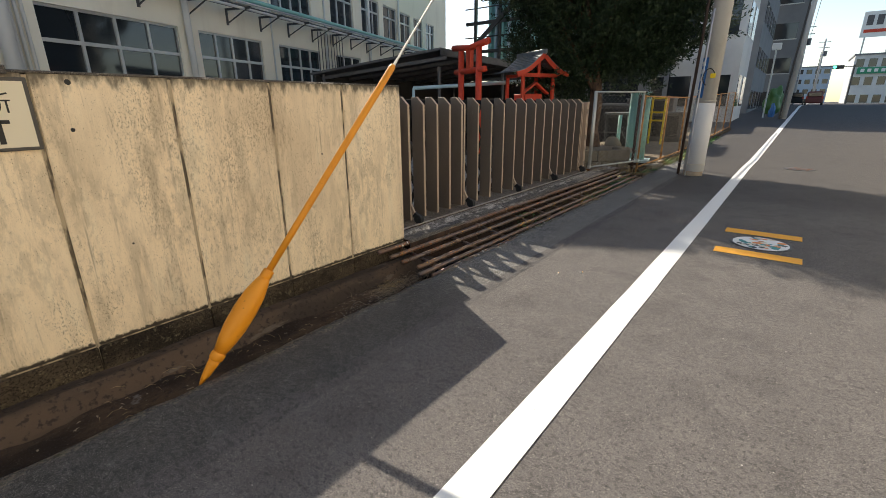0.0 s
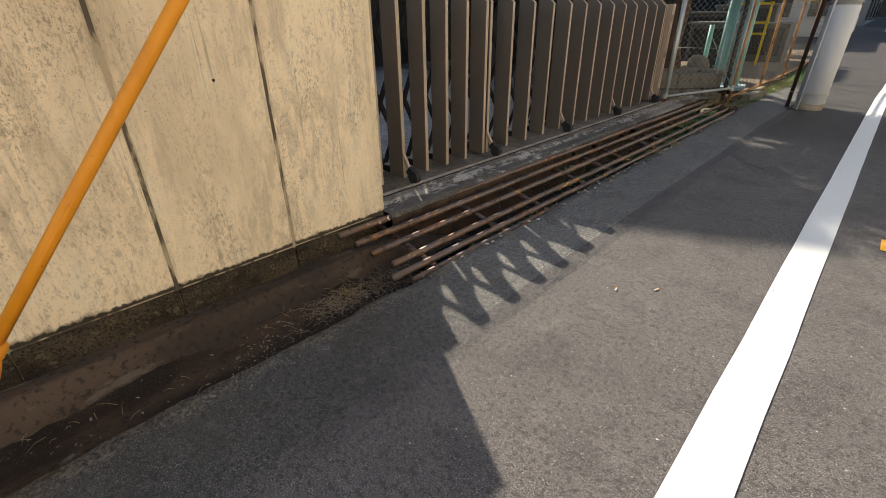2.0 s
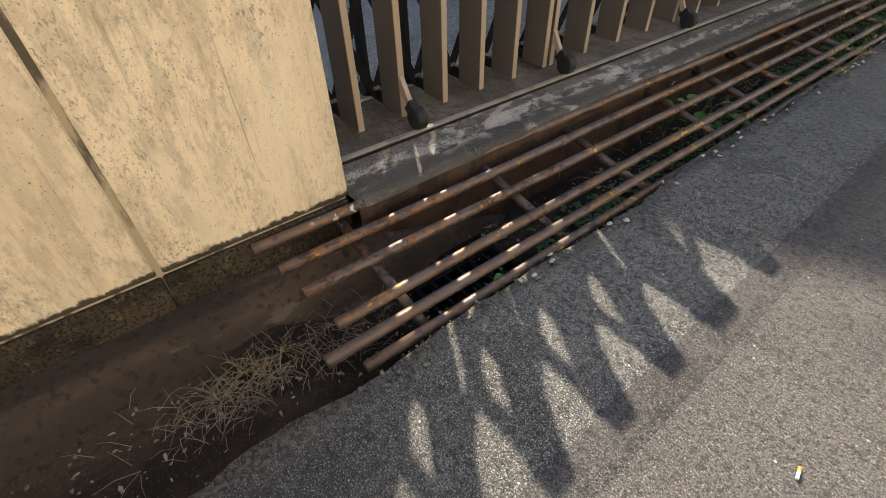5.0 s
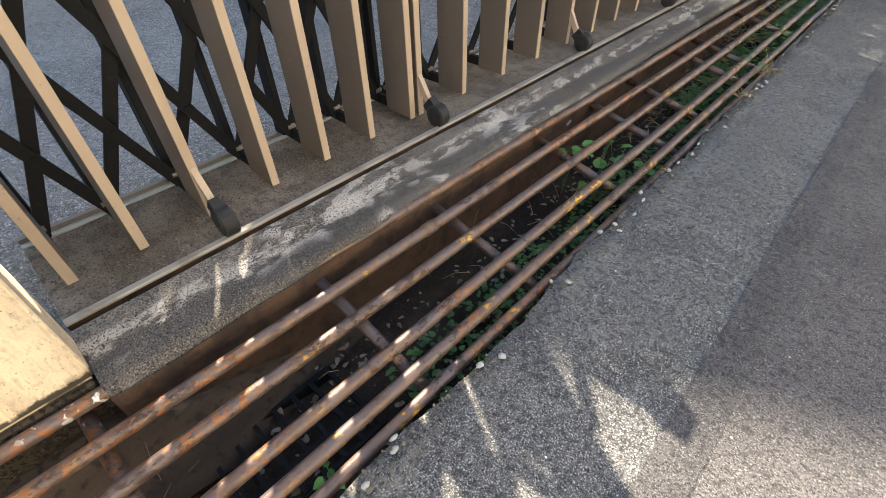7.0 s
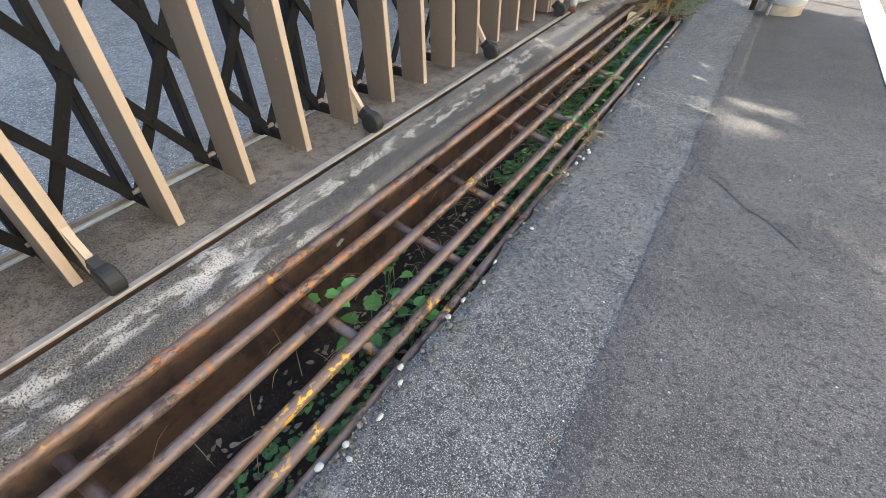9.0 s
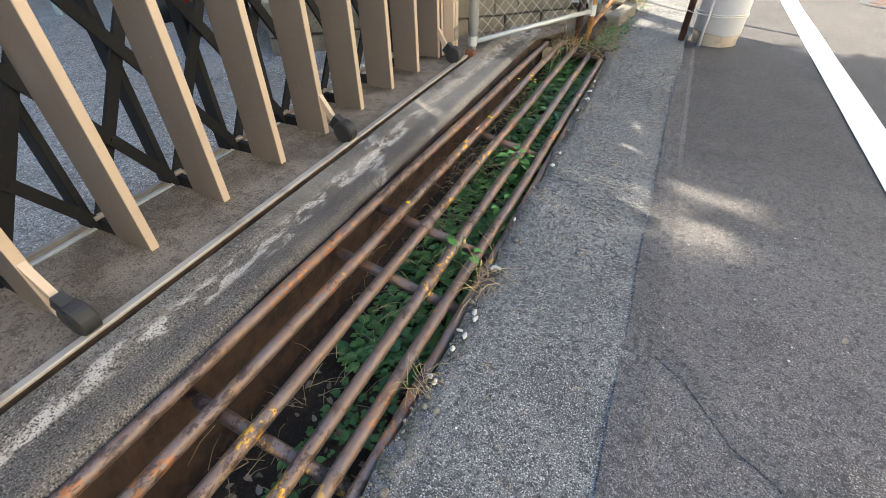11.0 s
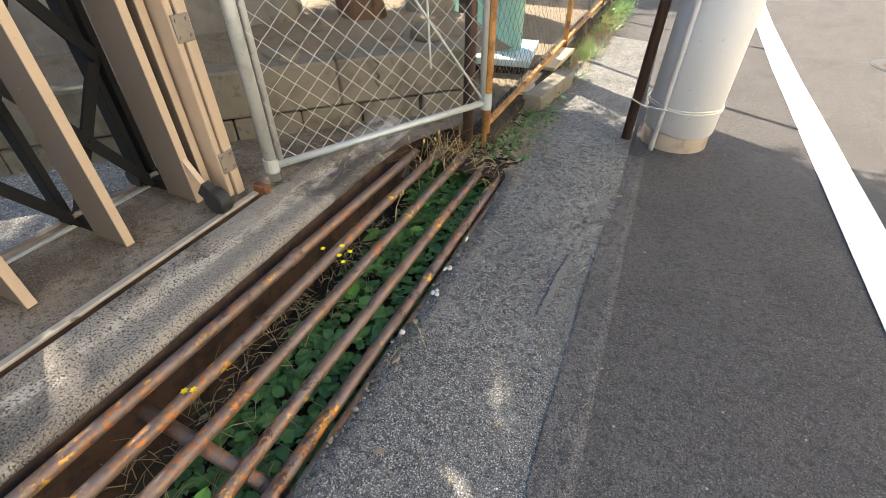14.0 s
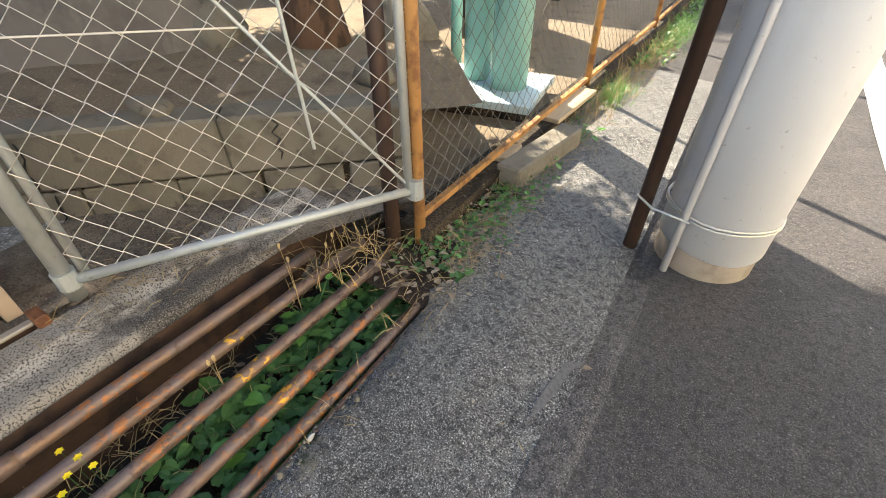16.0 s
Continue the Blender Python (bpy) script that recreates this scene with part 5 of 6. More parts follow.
def conifer(x, y, limbs, masses, seed, label):
    t = thing("conifer_tree", label, "tree", (x, y, 0.4))
    rnd = random.Random(seed)
    o = Vector((x, y, 0.4))
    top = Vector(masses[0][0])
    b = bmesh.new()
    pts = [Vector((0, 0, -0.1)).lerp(top - o, k / 6) + Vector((0.10 * math.sin(k * 2.1 + seed), 0.10 * math.cos(k * 1.7), 0)) * (k > 0) for k in range(7)]
    tube(b, pts, [0.21, 0.17, 0.16, 0.14, 0.12, 0.10, 0.05], 14)
    for v in b.verts:
        v.co += 0.05 * Vector((noise.noise(v.co * 5), noise.noise(v.co * 5 + Vector((9, 0, 0))), 0))
    part("trunk", b, M_BARK, t, "", True)
    for k in range(limbs):
        c, r = masses[k % min(8, len(masses))]
        a = rnd.uniform(0, 6.28)
        e = Vector(c) - o + Vector((math.cos(a) * r[0] * 0.7, math.sin(a) * r[1] * 0.7, rnd.uniform(-0.5, 0.6) * r[2]))
        s = pts[2].lerp(pts[6], rnd.random())
        m = s.lerp(e, 0.5) + Vector((0, 0, 0.25))
        part("limb", tube(bmesh.new(), (s, m, e), (0.06, 0.04, 0.012), 8), M_BARK, t, "", True)
    verts, faces = [], []
    for c, r in masses:
        n = int(500 * (r[0] * r[1] + r[0] * r[2] + r[1] * r[2]) / 3) + 16
        for _ in range(n):
            d = Vector((rnd.gauss(0, 1), rnd.gauss(0, 1), rnd.gauss(0, 1))).normalized()
            k = rnd.uniform(0.55, 1.0) ** 0.5 * (1 + 0.28 * noise.noise(d * 2.3 + Vector((seed, 0, 0))))
            p = Vector(c) + Vector((d.x * r[0], d.y * r[1], d.z * r[2])) * k
            way = (d * 0.7 + Vector((rnd.uniform(-0.3, 0.3), rnd.uniform(-0.3, 0.3), rnd.uniform(0.5, 1.3)))).normalized()
            ln = rnd.uniform(0.35, 0.75)
            if any((sx - gx) ** 2 + (sy - gy) ** 2 < gr ** 2 for gx, gy, gr in SUN_GAPS for sx, sy in (shade_point(p), shade_point(p + way * ln * 0.5), shade_point(p + way * ln))):
                continue
            # Needles are also cut to set the shade's edge on the road.
            if shade_point(p)[0] > -0.3 and shade_point(p)[1] < 4.0 + 0.72 * (shade_point(p)[0] + 1.9):
                continue
            side = way.orthogonal().normalized()
            up = way.cross(side)
            for _ in range(26):
                f = rnd.random()
                a = rnd.uniform(0, 6.28)
                w = 0.10 * (1 - f) ** 0.7 + 0.012
                q = p + way * (ln * f) + (side * math.cos(a) + up * math.sin(a)) * w * rnd.random() - o
                e = (way * 0.8 + (side * math.cos(a) + up * math.sin(a)) * 0.7).normalized() * rnd.uniform(0.06, 0.12)
                g = e.cross(Vector((rnd.gauss(0, 1), rnd.gauss(0, 1), rnd.gauss(0, 1)))).normalized() * rnd.uniform(0.010, 0.019)
                i = len(verts)
                verts += [q - g * 0.5, q + g * 0.5, q + e * 0.6 + g, q + e, q + e * 0.6 - g]
                faces.append((i, i + 1, i + 2, i + 3, i + 4))
    me = bpy.data.meshes.new("crown")
    me.from_pydata([tuple(v) for v in verts], [], faces)
    me.materials.append(M_NEEDLE)
    ob = new("crown", me)
    ob.parent = t
    return t


PLUMES = [((-3.3 + 0.27 * (k % 6) - 0.25 * (k // 6), 12.5 + 0.10 * (k % 4), 2.5 + 0.42 * (k // 6) * 1.6 + 0.22 * (k % 6)), (0.20, 0.20, 0.62)) for k in range(18)]
# The high masses, out of view, are added to shade ledge and road.
conifer(-4.25, 12.25, 16, [((-4.6, 12.4, 4.3), (1.7, 1.5, 2.1)), ((-5.4, 12.0, 6.6), (3.3, 2.6, 2.0)), ((-4.4, 10.9, 5.9), (2.0, 2.0, 1.6)), ((-3.4, 12.7, 3.1), (0.55, 0.5, 1.0)), ((-9.0, 12.9, 6.7), (2.6, 1.8, 1.4)), ((-5.6, 10.8, 4.9), (1.3, 1.2, 0.9)), ((-6.6, 13.2, 5.2), (1.5, 1.3, 1.2)), ((-3.7, 12.6, 3.5), (1.0, 0.9, 1.5)), ((-4.9, 12.4, 3.0), (1.2, 1.0, 1.1)), ((-6.0, 12.8, 3.1), (1.0, 0.8, 1.3)), ((-5.4, 12.6, 2.2), (0.9, 0.7, 0.8)), ((-10.4, 12.9, 6.4), (1.0, 0.9, 0.8))] + PLUMES, 3, "dark evergreen conifer with upswept feathery branches behind the fence, unseen upper crown added for shade")

bm = bmesh.new()
grid(bm, -8.5, -2.95, 11.5, 28, 18, 60, lambda x, y: (x, y, RISE(y) + 0.02 + 0.03 * wobble(x, y, 1.5)))
structure("fence_soil", bm, M_SOIL, "brown leaf-strewn soil behind the fence", True)

# ---- pipes, block and boards along the fence ----
tp = thing("standpipes", "two fat pale teal pipes on a light blue plate", "pipes", (-3.42, 13.05, 0.0))
part("plate", box(bmesh.new(), -0.45, 0.40, -0.32, 0.42, 0.10, 0.16, Matrix.Rotation(radians(8), 4, "Z"), 0.006), M_PALE, tp, "pale blue steel plate")
part("plinth", box(bmesh.new(), -0.40, 0.35, -0.27, 0.37, -0.02, 0.10, Matrix.Rotation(radians(8), 4, "Z")), M_FOOT, tp)
part("pipe", tube(bmesh.new(), ((-0.17, 0.12, 0.15), (-0.17, 0.12, 1.9)), 0.105, 24), M_TEAL, tp, "", True)
part("pipe", tube(bmesh.new(), ((0.13, 0.06, 0.15), (0.13, 0.06, 1.9)), 0.135, 24), M_TEAL, tp, "", True)
part("pipe", tube(bmesh.new(), ((-0.62, 0.55, 0.0), (-0.62, 0.55, 1.3)), 0.05, 14), M_TEAL, tp, "", True)
blk = box(bmesh.new(), -0.075, 0.075, -0.36, 0.36, 0, 0.15, None, 0.012)
ob = tagged(link_mesh("concrete_block", blk, M_BLOCK), "loose grey concrete kerb block lying beside the fence", "block")
ob.matrix_basis = pose(-2.69, 12.32, 0.005, 0, 0, -8)
ob = tagged(link_mesh("wooden_board", box(bmesh.new(), -0.08, 0.08, -0.34, 0.34, 0, 0.03, None, 0.004), M_WOOD), "weathered wooden board lying on the kerb", "board")
ob.matrix_basis = pose(-2.80, 13.05, 0.122, 0, 0, -3)
ob = tagged(link_mesh("wooden_board", box(bmesh.new(), -0.06, 0.06, -0.10, 0.10, 0, 0.03, None, 0.004), M_WOOD), "short offcut of board lying on the kerb", "board")
ob.matrix_basis = pose(-2.83, 12.15, 0.122, 0, 0, 10)

for x, y, w, h in ((-4.4, 15.2, 0.9, 1.3), (-5.2, 17.5, 1.6, 1.5), (-4.2, 20.5, 1.2, 1.1), (-5.5, 23.0, 2.0, 1.6)):
    t = thing("machine_cabinet", "dark weathered machine cabinet behind the fence", "cabinet", (x, y, RISE(y)), "cabinets behind the fence")
    part("body", box(bmesh.new(), -w / 2, w / 2, -0.4, 0.4, 0.0, h, None, 0.02), M_SHED, t)
    part("door", box(bmesh.new(), -w * 0.4, w * 0.4, -0.42, -0.4, 0.2, h - 0.1, None, 0.004), M_DARK, t)
    part("lid", box(bmesh.new(), -w / 2 - 0.04, w / 2 + 0.04, -0.44, 0.44, h, h + 0.05, None, 0.01), M_GREY, t)

# ---- the far street ----
def block(name, label, x0, x1, y0, y1, h, mat, floors, cols, side_cols=0):
    t = thing(name, label, "building", ((x0 + x1) / 2, (y0 + y1) / 2, 0))
    cx, cy = (x0 + x1) / 2, (y0 + y1) / 2
    part("wall", box(bmesh.new(), x0 - cx, x1 - cx, y0 - cy, y1 - cy, -0.1, h), mat, t)
    part("roof", box(bmesh.new(), x0 - cx - 0.2, x1 - cx + 0.2, y0 - cy - 0.2, y1 - cy + 0.2, h, h + 0.35), M_GREY, t)
    fh = h / floors
    for f in range(floors):
        for c in range(cols):
            w = (x1 - x0) / cols
            u = x0 - cx + w * (c + 0.5)
            win = new("window")
            win.parent = t
            part("pane", box(bmesh.new(), u - w * 0.32, u + w * 0.32, y0 - cy - 0.03, y0 - cy + 0.02, f * fh + fh * 0.35, f * fh + fh * 0.8), M_GLASS, win)
            part("window_frame", box(bmesh.new(), u - w * 0.34, u + w * 0.34, y0 - cy - 0.06, y0 - cy, f * fh + fh * 0.32, f * fh + fh * 0.35), M_ALU, win)
        for c in range(side_cols):
            w = (y1 - y0) / side_cols
            u = y0 - cy + w * (c + 0.5)
            win = new("window")
            win.parent = t
            part("pane", box(bmesh.new(), x1 - cx - 0.02, x1 - cx + 0.03, u - w * 0.32, u + w * 0.32, f * fh + fh * 0.35, f * fh + fh * 0.8), M_GLASS, win)
    return t


block("warehouse", "long low grey warehouse with a pale gable", -16.0, -7.0, 28.0, 36.0, 4.6, M_GREY, 1, 3, 2)
block("apartment_building", "tall grey apartment block with dark windows", -14.0, -3.4, 44.0, 58.0, 19.0, M_GREY, 6, 4, 5)
block("townhouse", "narrow pale grey house beside the road", -7.5, -3.3, 33.0, 38.0, 8.0, M_PALEWALL, 2, 2, 2)
block("apartment_building", "dark grey apartment block far down the street", -14.0, -1.2, 64.0, 96.0, 24.0, M_GREY, 7, 4, 8)
block("shop_building", "two-storey pale building beyond the crossing", 8.0, 26.0, 150.0, 170.0, 12.0, M_PALEWALL, 3, 8)
block("far_building", "skyline building with haze painted into its blue-grey wall", -6.0, 6.0, 210.0, 230.0, 13.0, M_HAZE, 4, 5)
block("far_building", "pale skyline building with haze painted into its wall", 26.0, 60.0, 190.0, 220.0, 24.0, M_HAZE, 7, 8)
# Two unseen buildings: one bounces sunlight onto the wall, one closes the street.
block("unseen_building", "unseen pale building added to bounce sunlight onto the wall", 5.2, 12.0, -30.0, 29.0, 7.5, M_FACADE, 2, 3)
block("unseen_building", "plain cream building behind the walker", -3.3, 6.0, -46.0, -36.0, 8.0, M_FACADE, 2, 3)
sg = thing("shop_sign", "green shop sign board with pale lettering bars", "sign", (12.5, 149.7, 8.6))
part("board", box(bmesh.new(), -3.6, 4.4, -0.2, 0.15, -0.7, 0.7), M_GREEN, sg)
for k in range(6):
    part("letter_bar", box(bmesh.new(), -3.0 + 1.2 * k, -2.3 + 1.2 * k, -0.24, -0.2, -0.35, 0.35), M_WHITE, sg)
bb = thing("billboard", "white roof billboard with grey lettering bars on a steel frame", "billboard", (11.5, 155.0, 12.3))
part("board", box(bmesh.new(), -3.5, 8.0, -0.2, 0.2, 4.0, 9.6), M_WHITE, bb)
for k in range(6):
    part("letter_bar", box(bmesh.new(), -2.8 + 1.8 * k, -1.6 + 1.8 * k, -0.26, -0.2, 6.6, 8.8), M_SHED, bb)
part("stripe", box(bmesh.new(), -3.0, 7.5, -0.26, -0.2, 5.0, 5.7), M_RED, bb)
for x in (-2.5, 2, 6.5):
    part("leg", box(bmesh.new(), x - 0.15, x + 0.15, -0.15, 0.15, 0, 4.2), M_GALV, bb)


def street_pole(x, y, h, r, label, arms=True, lean=0.0):
    t = thing("utility_pole", label, "utility pole", (x, y, RISE(y)))
    t.rotation_euler = (0, radians(lean), 0)
    part("shaft", tube(bmesh.new(), ((0, 0, -0.1), (0, 0, h)), (r, r * 0.6), 16), M_POLE, t, "", True)
    if arms:
        for z in (h - 0.6, h - 1.6):
            part("crossarm", box(bmesh.new(), -0.9, 0.9, -0.06, 0.06, z - 0.06, z + 0.06), M_GALV, t)
        part("transformer", tube(bmesh.new(), ((0.42, 0, h - 3.2), (0.42, 0, h - 2.2)), 0.25, 16), M_GREY, t)
    part("conduit", tube(bmesh.new(), ((-r - 0.06, -0.05, 0), (-r * 0.8 - 0.04, -0.05, h * 0.8)), 0.05, 8), M_BRONZE, t)
    return t


street_pole(-0.80, 37.0, 12.5, 0.17, "grey concrete utility pole farther along the kerb", lean=2.5)
street_pole(-1.3, 95.0, 12.0, 0.24, "distant utility pole with crossarms")
street_pole(1.4, 120.0, 12.0, 0.24, "distant utility pole with crossarms")
for k, (za, zb) in enumerate(((10.9, 11.0), (10.5, 10.6), (9.9, 10.0))):
    pts = [Vector((-0.30 + 0.3 * k - 0.3, 37.0, za + 1.4)).lerp(Vector((-1.3 + 0.3 * k - 0.3, 95.0, zb)), j / 10) - Vector((0, 0, 1.0 * math.sin(math.pi * j / 10))) for j in range(11)]
    tagged(link_mesh("power_line", tube(bmesh.new(), pts, 0.02, 5), M_INK), "thin black overhead power line between poles", "power line", "overhead lines")


def car(x, y, paint, label):
    t = thing("car", label, "car", (x, y, RISE(y)))
    b = bmesh.new()
    box(b, -0.82, 0.82, -2.0, 2.0, 0.25, 0.95, None, 0.12)
    part("body", b, paint, t)
    b = box(bmesh.new(), -0.74, 0.74, -1.9, 1.0, 0.9, 1.55, None, 0.14)
    part("cabin", b, paint, t)
    part("rear_window", box(bmesh.new(), -0.62, 0.62, -1.93, -1.88, 1.02, 1.42), M_GLASS, t)
    for s in (-1, 1):
        part("tail_light", box(bmesh.new(), s * 0.72 - 0.08, s * 0.72 + 0.08, -2.03, -1.97, 0.75, 1.0), M_RED, t)
        for yy in (-1.3, 1.3):
            part("wheel", tube(bmesh.new(), ((s * 0.70, yy, 0.31), (s * 0.85, yy, 0.31)), 0.31, 16), M_RUBBER, t)


car(1.05, 72.0, M_CARRED, "maroon car seen from behind on the road")
car(-0.75, 78.0, M_INK, "black car parked at the roadside")
sig = thing("traffic_signal", "traffic signal with a green light on an arm", "traffic signal", (3.6, 105.0, 1.0))
part("post", tube(bmesh.new(), ((2.2, 0, 0), (2.2, 0, 6.5)), 0.12, 12), M_BRONZE, sig)
part("arm", tube(bmesh.new(), ((2.2, 0, 6.2), (0.2, 0, 6.3)), 0.06, 8), M_BRONZE, sig)
part("head", box(bmesh.new(), -0.6, 0.9, -0.2, 0.2, 5.9, 6.5, None, 0.05), M_BRONZE, sig)
lamp = bpy.data.materials.new("green_lamp")
lamp.use_nodes = True
lamp.node_tree.nodes["Principled BSDF"].inputs["Emission Color"].default_value = (0.02, 1.0, 0.55, 1)
lamp.node_tree.nodes["Principled BSDF"].inputs["Emission Strength"].default_value = 3.0
part("lens", tube(bmesh.new(), ((-0.3, -0.2, 6.2), (-0.3, -0.24, 6.2)), 0.22, 16), lamp, sig, "lit green lens")
mir = thing("street_lamp", "white round mirror sign on a thin grey post", "sign", (-1.95, 38.0, RISE(38.0)))
part("post", tube(bmesh.new(), ((0, 0, 0), (0, 0, 4.4)), 0.05, 10), M_GALV, mir)
part("panel", box(bmesh.new(), -0.26, 0.26, -0.05, 0.05, 4.2, 4.62, None, 0.045), M_WHITE, mir)
hedge = bmesh.new()
rough_lump(hedge, (-1.75, 44.0, RISE(44.0) + 0.9), (0.55, 0.9, 1.0), 5, 0.5, 4)
tagged(link_mesh("hedge", hedge, M_LEAF2), "dark clipped shrub beside the road", "shrub")
tagged(link_mesh("blue_sheet", rough_lump(bmesh.new(), (-1.55, 39.0, RISE(39.0) + 0.40), (0.16, 0.2, 0.6), 2, 0.6, 3), M_BLUE), "bundled bright blue plastic sheet at the roadside", "plastic sheet")
yb = thing("yellow_barrier", "yellow steel frame standing behind the fence", "frame", (-4.6, 19.0, RISE(19.0)))
for z in (0.9, 1.2, 1.7):
    part("rail", box(bmesh.new(), -0.5, 0.6, -0.03, 0.03, z - 0.03, z + 0.03), M_YELLOW, yb)
for x in (-0.45, 0.1, 0.55):
    part("post", box(bmesh.new(), x - 0.03, x + 0.03, -0.03, 0.03, -0.1, 1.75), M_YELLOW, yb)


# ---- plants, litter and small things ----
def leaf_blade(n=8, w=0.5, notch=0.12):
    """Outline of a heart-shaped leaf, one unit long."""
    pts = []
    for k in range(n + 1):
        f = k / n
        pts.append((w * math.sin(math.pi * f ** 0.7) * (1 - 0.25 * f), f - (notch if 0 < k < 3 else 0)))
    return pts


def add_leaf(bm, base, way, size, tilt, rnd, wide=0.42):
    """One cupped leaf with a midrib."""
    way = Vector((math.cos(way), math.sin(way), tilt)).normalized()
    side = way.cross(Vector((0, 0, 1))).normalized()
    nrm = side.cross(way)
    rib = [bm.verts.new(Vector(base) + way * size * f - nrm * size * 0.18 * f * f) for f in (0, 0.3, 0.65, 1.0)]
    for s in (-1, 1):
        e = [bm.verts.new(Vector(base) + way * size * f + side * s * size * wide * w + nrm * size * (0.10 * w - 0.18 * f * f)) for f, w in ((-0.06, 0.55), (0.25, 1.0), (0.62, 0.75))]
        for q in ((rib[0], e[0], e[1], rib[1]), (rib[1], e[1], e[2], rib[2])):
            bm.faces.new(q if s < 0 else q[::-1])
        bm.faces.new((rib[2], e[2], rib[3]) if s < 0 else (rib[3], e[2], rib[2]))


def weed(x, y, z, n, size, height, seed, label, mat=M_LEAF, spread=0.10):
    rnd = random.Random(seed)
    t = thing("weed", label, "plant", (x, y, z), "weeds in the ditch")
    for k in range(n):
        a = rnd.uniform(0, 6.28)
        d = spread * math.sqrt(rnd.random())
        p = Vector((d * math.cos(a), d * math.sin(a), height * rnd.uniform(0.5, 1.0)))
        part("stem", tube(bmesh.new(), ((0, 0, 0), (p.x * 0.4, p.y * 0.4, p.z * 0.7), p), 0.002, 5), M_LEAF2, t)
        b = bmesh.new()
        add_leaf(b, p, a, size * rnd.uniform(0.7, 1.15), rnd.uniform(-0.2, 0.5), rnd)
        part("leaf", b, mat, t)
    return t


weed(-2.70, 3.98, -0.14, 6, 0.035, 0.10, 1, "small bright green clover between the pipes", spread=0.04)
weed(-2.93, 5.98, -0.28, 8, 0.085, 0.25, 2, "heart-leaved green vine climbing between the pipes", spread=0.13)
weed(-3.10, 5.92, -0.28, 5, 0.085, 0.33, 3, "heart-leaved green vine climbing between the pipes", spread=0.10)
weed(-2.78, 6.05, -0.28, 3, 0.075, 0.27, 14, "heart-leaved green vine climbing between the pipes", spread=0.08)
weed(-3.02, 6.2, -0.28, 5, 0.06, 0.30, 15, "serrated green weed between the pipes", spread=0.10)
weed(-2.77, 7.98, -0.22, 9, 0.045, 0.26, 4, "low green weed beside the drain pipes", spread=0.08)
weed(-2.79, 8.92, -0.2, 14, 0.065, 0.25, 5, "bushy broad-leaved weed rising through the pipes", spread=0.09)
weed(-2.72, 8.45, -0.2, 6, 0.05, 0.2, 6, "low green weed beside the drain pipes", spread=0.07)
weed(-2.93, 9.85, -0.2, 3, 0.10, 0.17, 7, "round-leaved weed under the pipes", spread=0.10)
weed(-2.83, 10.15, -0.2, 2, 0.11, 0.24, 8, "single long leaf standing above the pipes", spread=0.03)
weed(-2.98, 10.35, -0.2, 5, 0.08, 0.20, 9, "round-leaved weed under the pipes", spread=0.12)
weed(-3.0, 10.75, -0.2, 6, 0.05, 0.28, 10, "climbing green weed at the end of the ditch", spread=0.12)
weed(-2.72, 11.55, 0.0, 16, 0.035, 0.07, 11, "low weeds growing at the foot of the kerb", spread=0.14)
weed(-2.66, 11.85, 0.0, 14, 0.035, 0.07, 12, "low weeds growing at the foot of the kerb", spread=0.12)
weed(-2.60, 12.75, 0.0, 14, 0.045, 0.10, 13, "low weeds growing at the foot of the kerb", spread=0.14)


def scatter(name, label, count, region, size, mat, seed, height=lambda x, y: 0.0, wide=0.42, tilt=(-0.1, 0.5)):
    """A drift of small leaves that nobody could count."""
    rnd = random.Random(seed)
    b = bmesh.new()
    for _ in range(count):
        x, y = region(rnd)
        add_leaf(b, (x, y, height(x, y) + rnd.uniform(0, 0.05)), rnd.uniform(0, 6.28), rnd.uniform(*size), rnd.uniform(*tilt), rnd, wide)
    return tagged(link_mesh(name, b, mat), label, "", "", "stuff")


floor_z = lambda x, y: ditch_height(x, y)[2] + 0.01
scatter("ground_cover", "dense low green weeds filling the ditch", 3600, lambda r: (r.uniform(-3.08, -2.64), 11.2 - 3.8 * r.random() ** 1.2), (0.018, 0.062), M_LEAF2, 21, lambda x, y: floor_z(x, y) + 0.05 + 0.09 * max(0, wobble(x, y, 4)) + 0.05 * (y > 9))
scatter("ground_cover", "sparse green seedlings in the ditch", 1700, lambda r: (r.uniform(-3.0, -2.68), r.uniform(4.4, 8.2)), (0.012, 0.04), M_LEAF2, 22, lambda x, y: floor_z(x, y) + 0.02 + 0.10 * max(0, wobble(x, y, 3)))
scatter("leaf_litter", "dry brown leaves lying in the ditch", 900, lambda r: (r.uniform(-3.2, -2.66), r.uniform(3.6, 10.8)), (0.015, 0.042), M_LITTER, 23, floor_z, 0.3, (-0.1, 0.25))
scatter("leaf_litter", "dry litter along the ditch before the wall", 70, lambda r: (r.uniform(-3.1, -2.7), r.uniform(0.2, 3.3)), (0.01, 0.03), M_LITTER, 24, floor_z, 0.2, (-0.1, 0.2))
scatter("leaf_litter", "dry needles and leaves at the foot of the fence", 500, lambda r: (r.uniform(-2.85, -2.5) + 0.02 * r.random(), r.uniform(11.2, 16.0)), (0.012, 0.03), M_LITTER, 25, lambda x, y: 0.005, 0.25, (-0.1, 0.4))
scatter("ground_cover", "low green weeds along the kerb", 900, lambda r: (-2.72 + r.gauss(0, 0.07), 11.3 + 5.5 * r.random()), (0.012, 0.035), M_LEAF2, 26, lambda x, y: 0.01, 0.4, (0.0, 1.0))
scatter("ground_cover", "green weeds on the kerb farther along", 900, lambda r: (-2.62 + r.gauss(0, 0.09), 14.5 + 8 * r.random()), (0.02, 0.07), M_LEAF, 27, lambda x, y: RISE(y) + 0.02, 0.3, (0.3, 1.6))

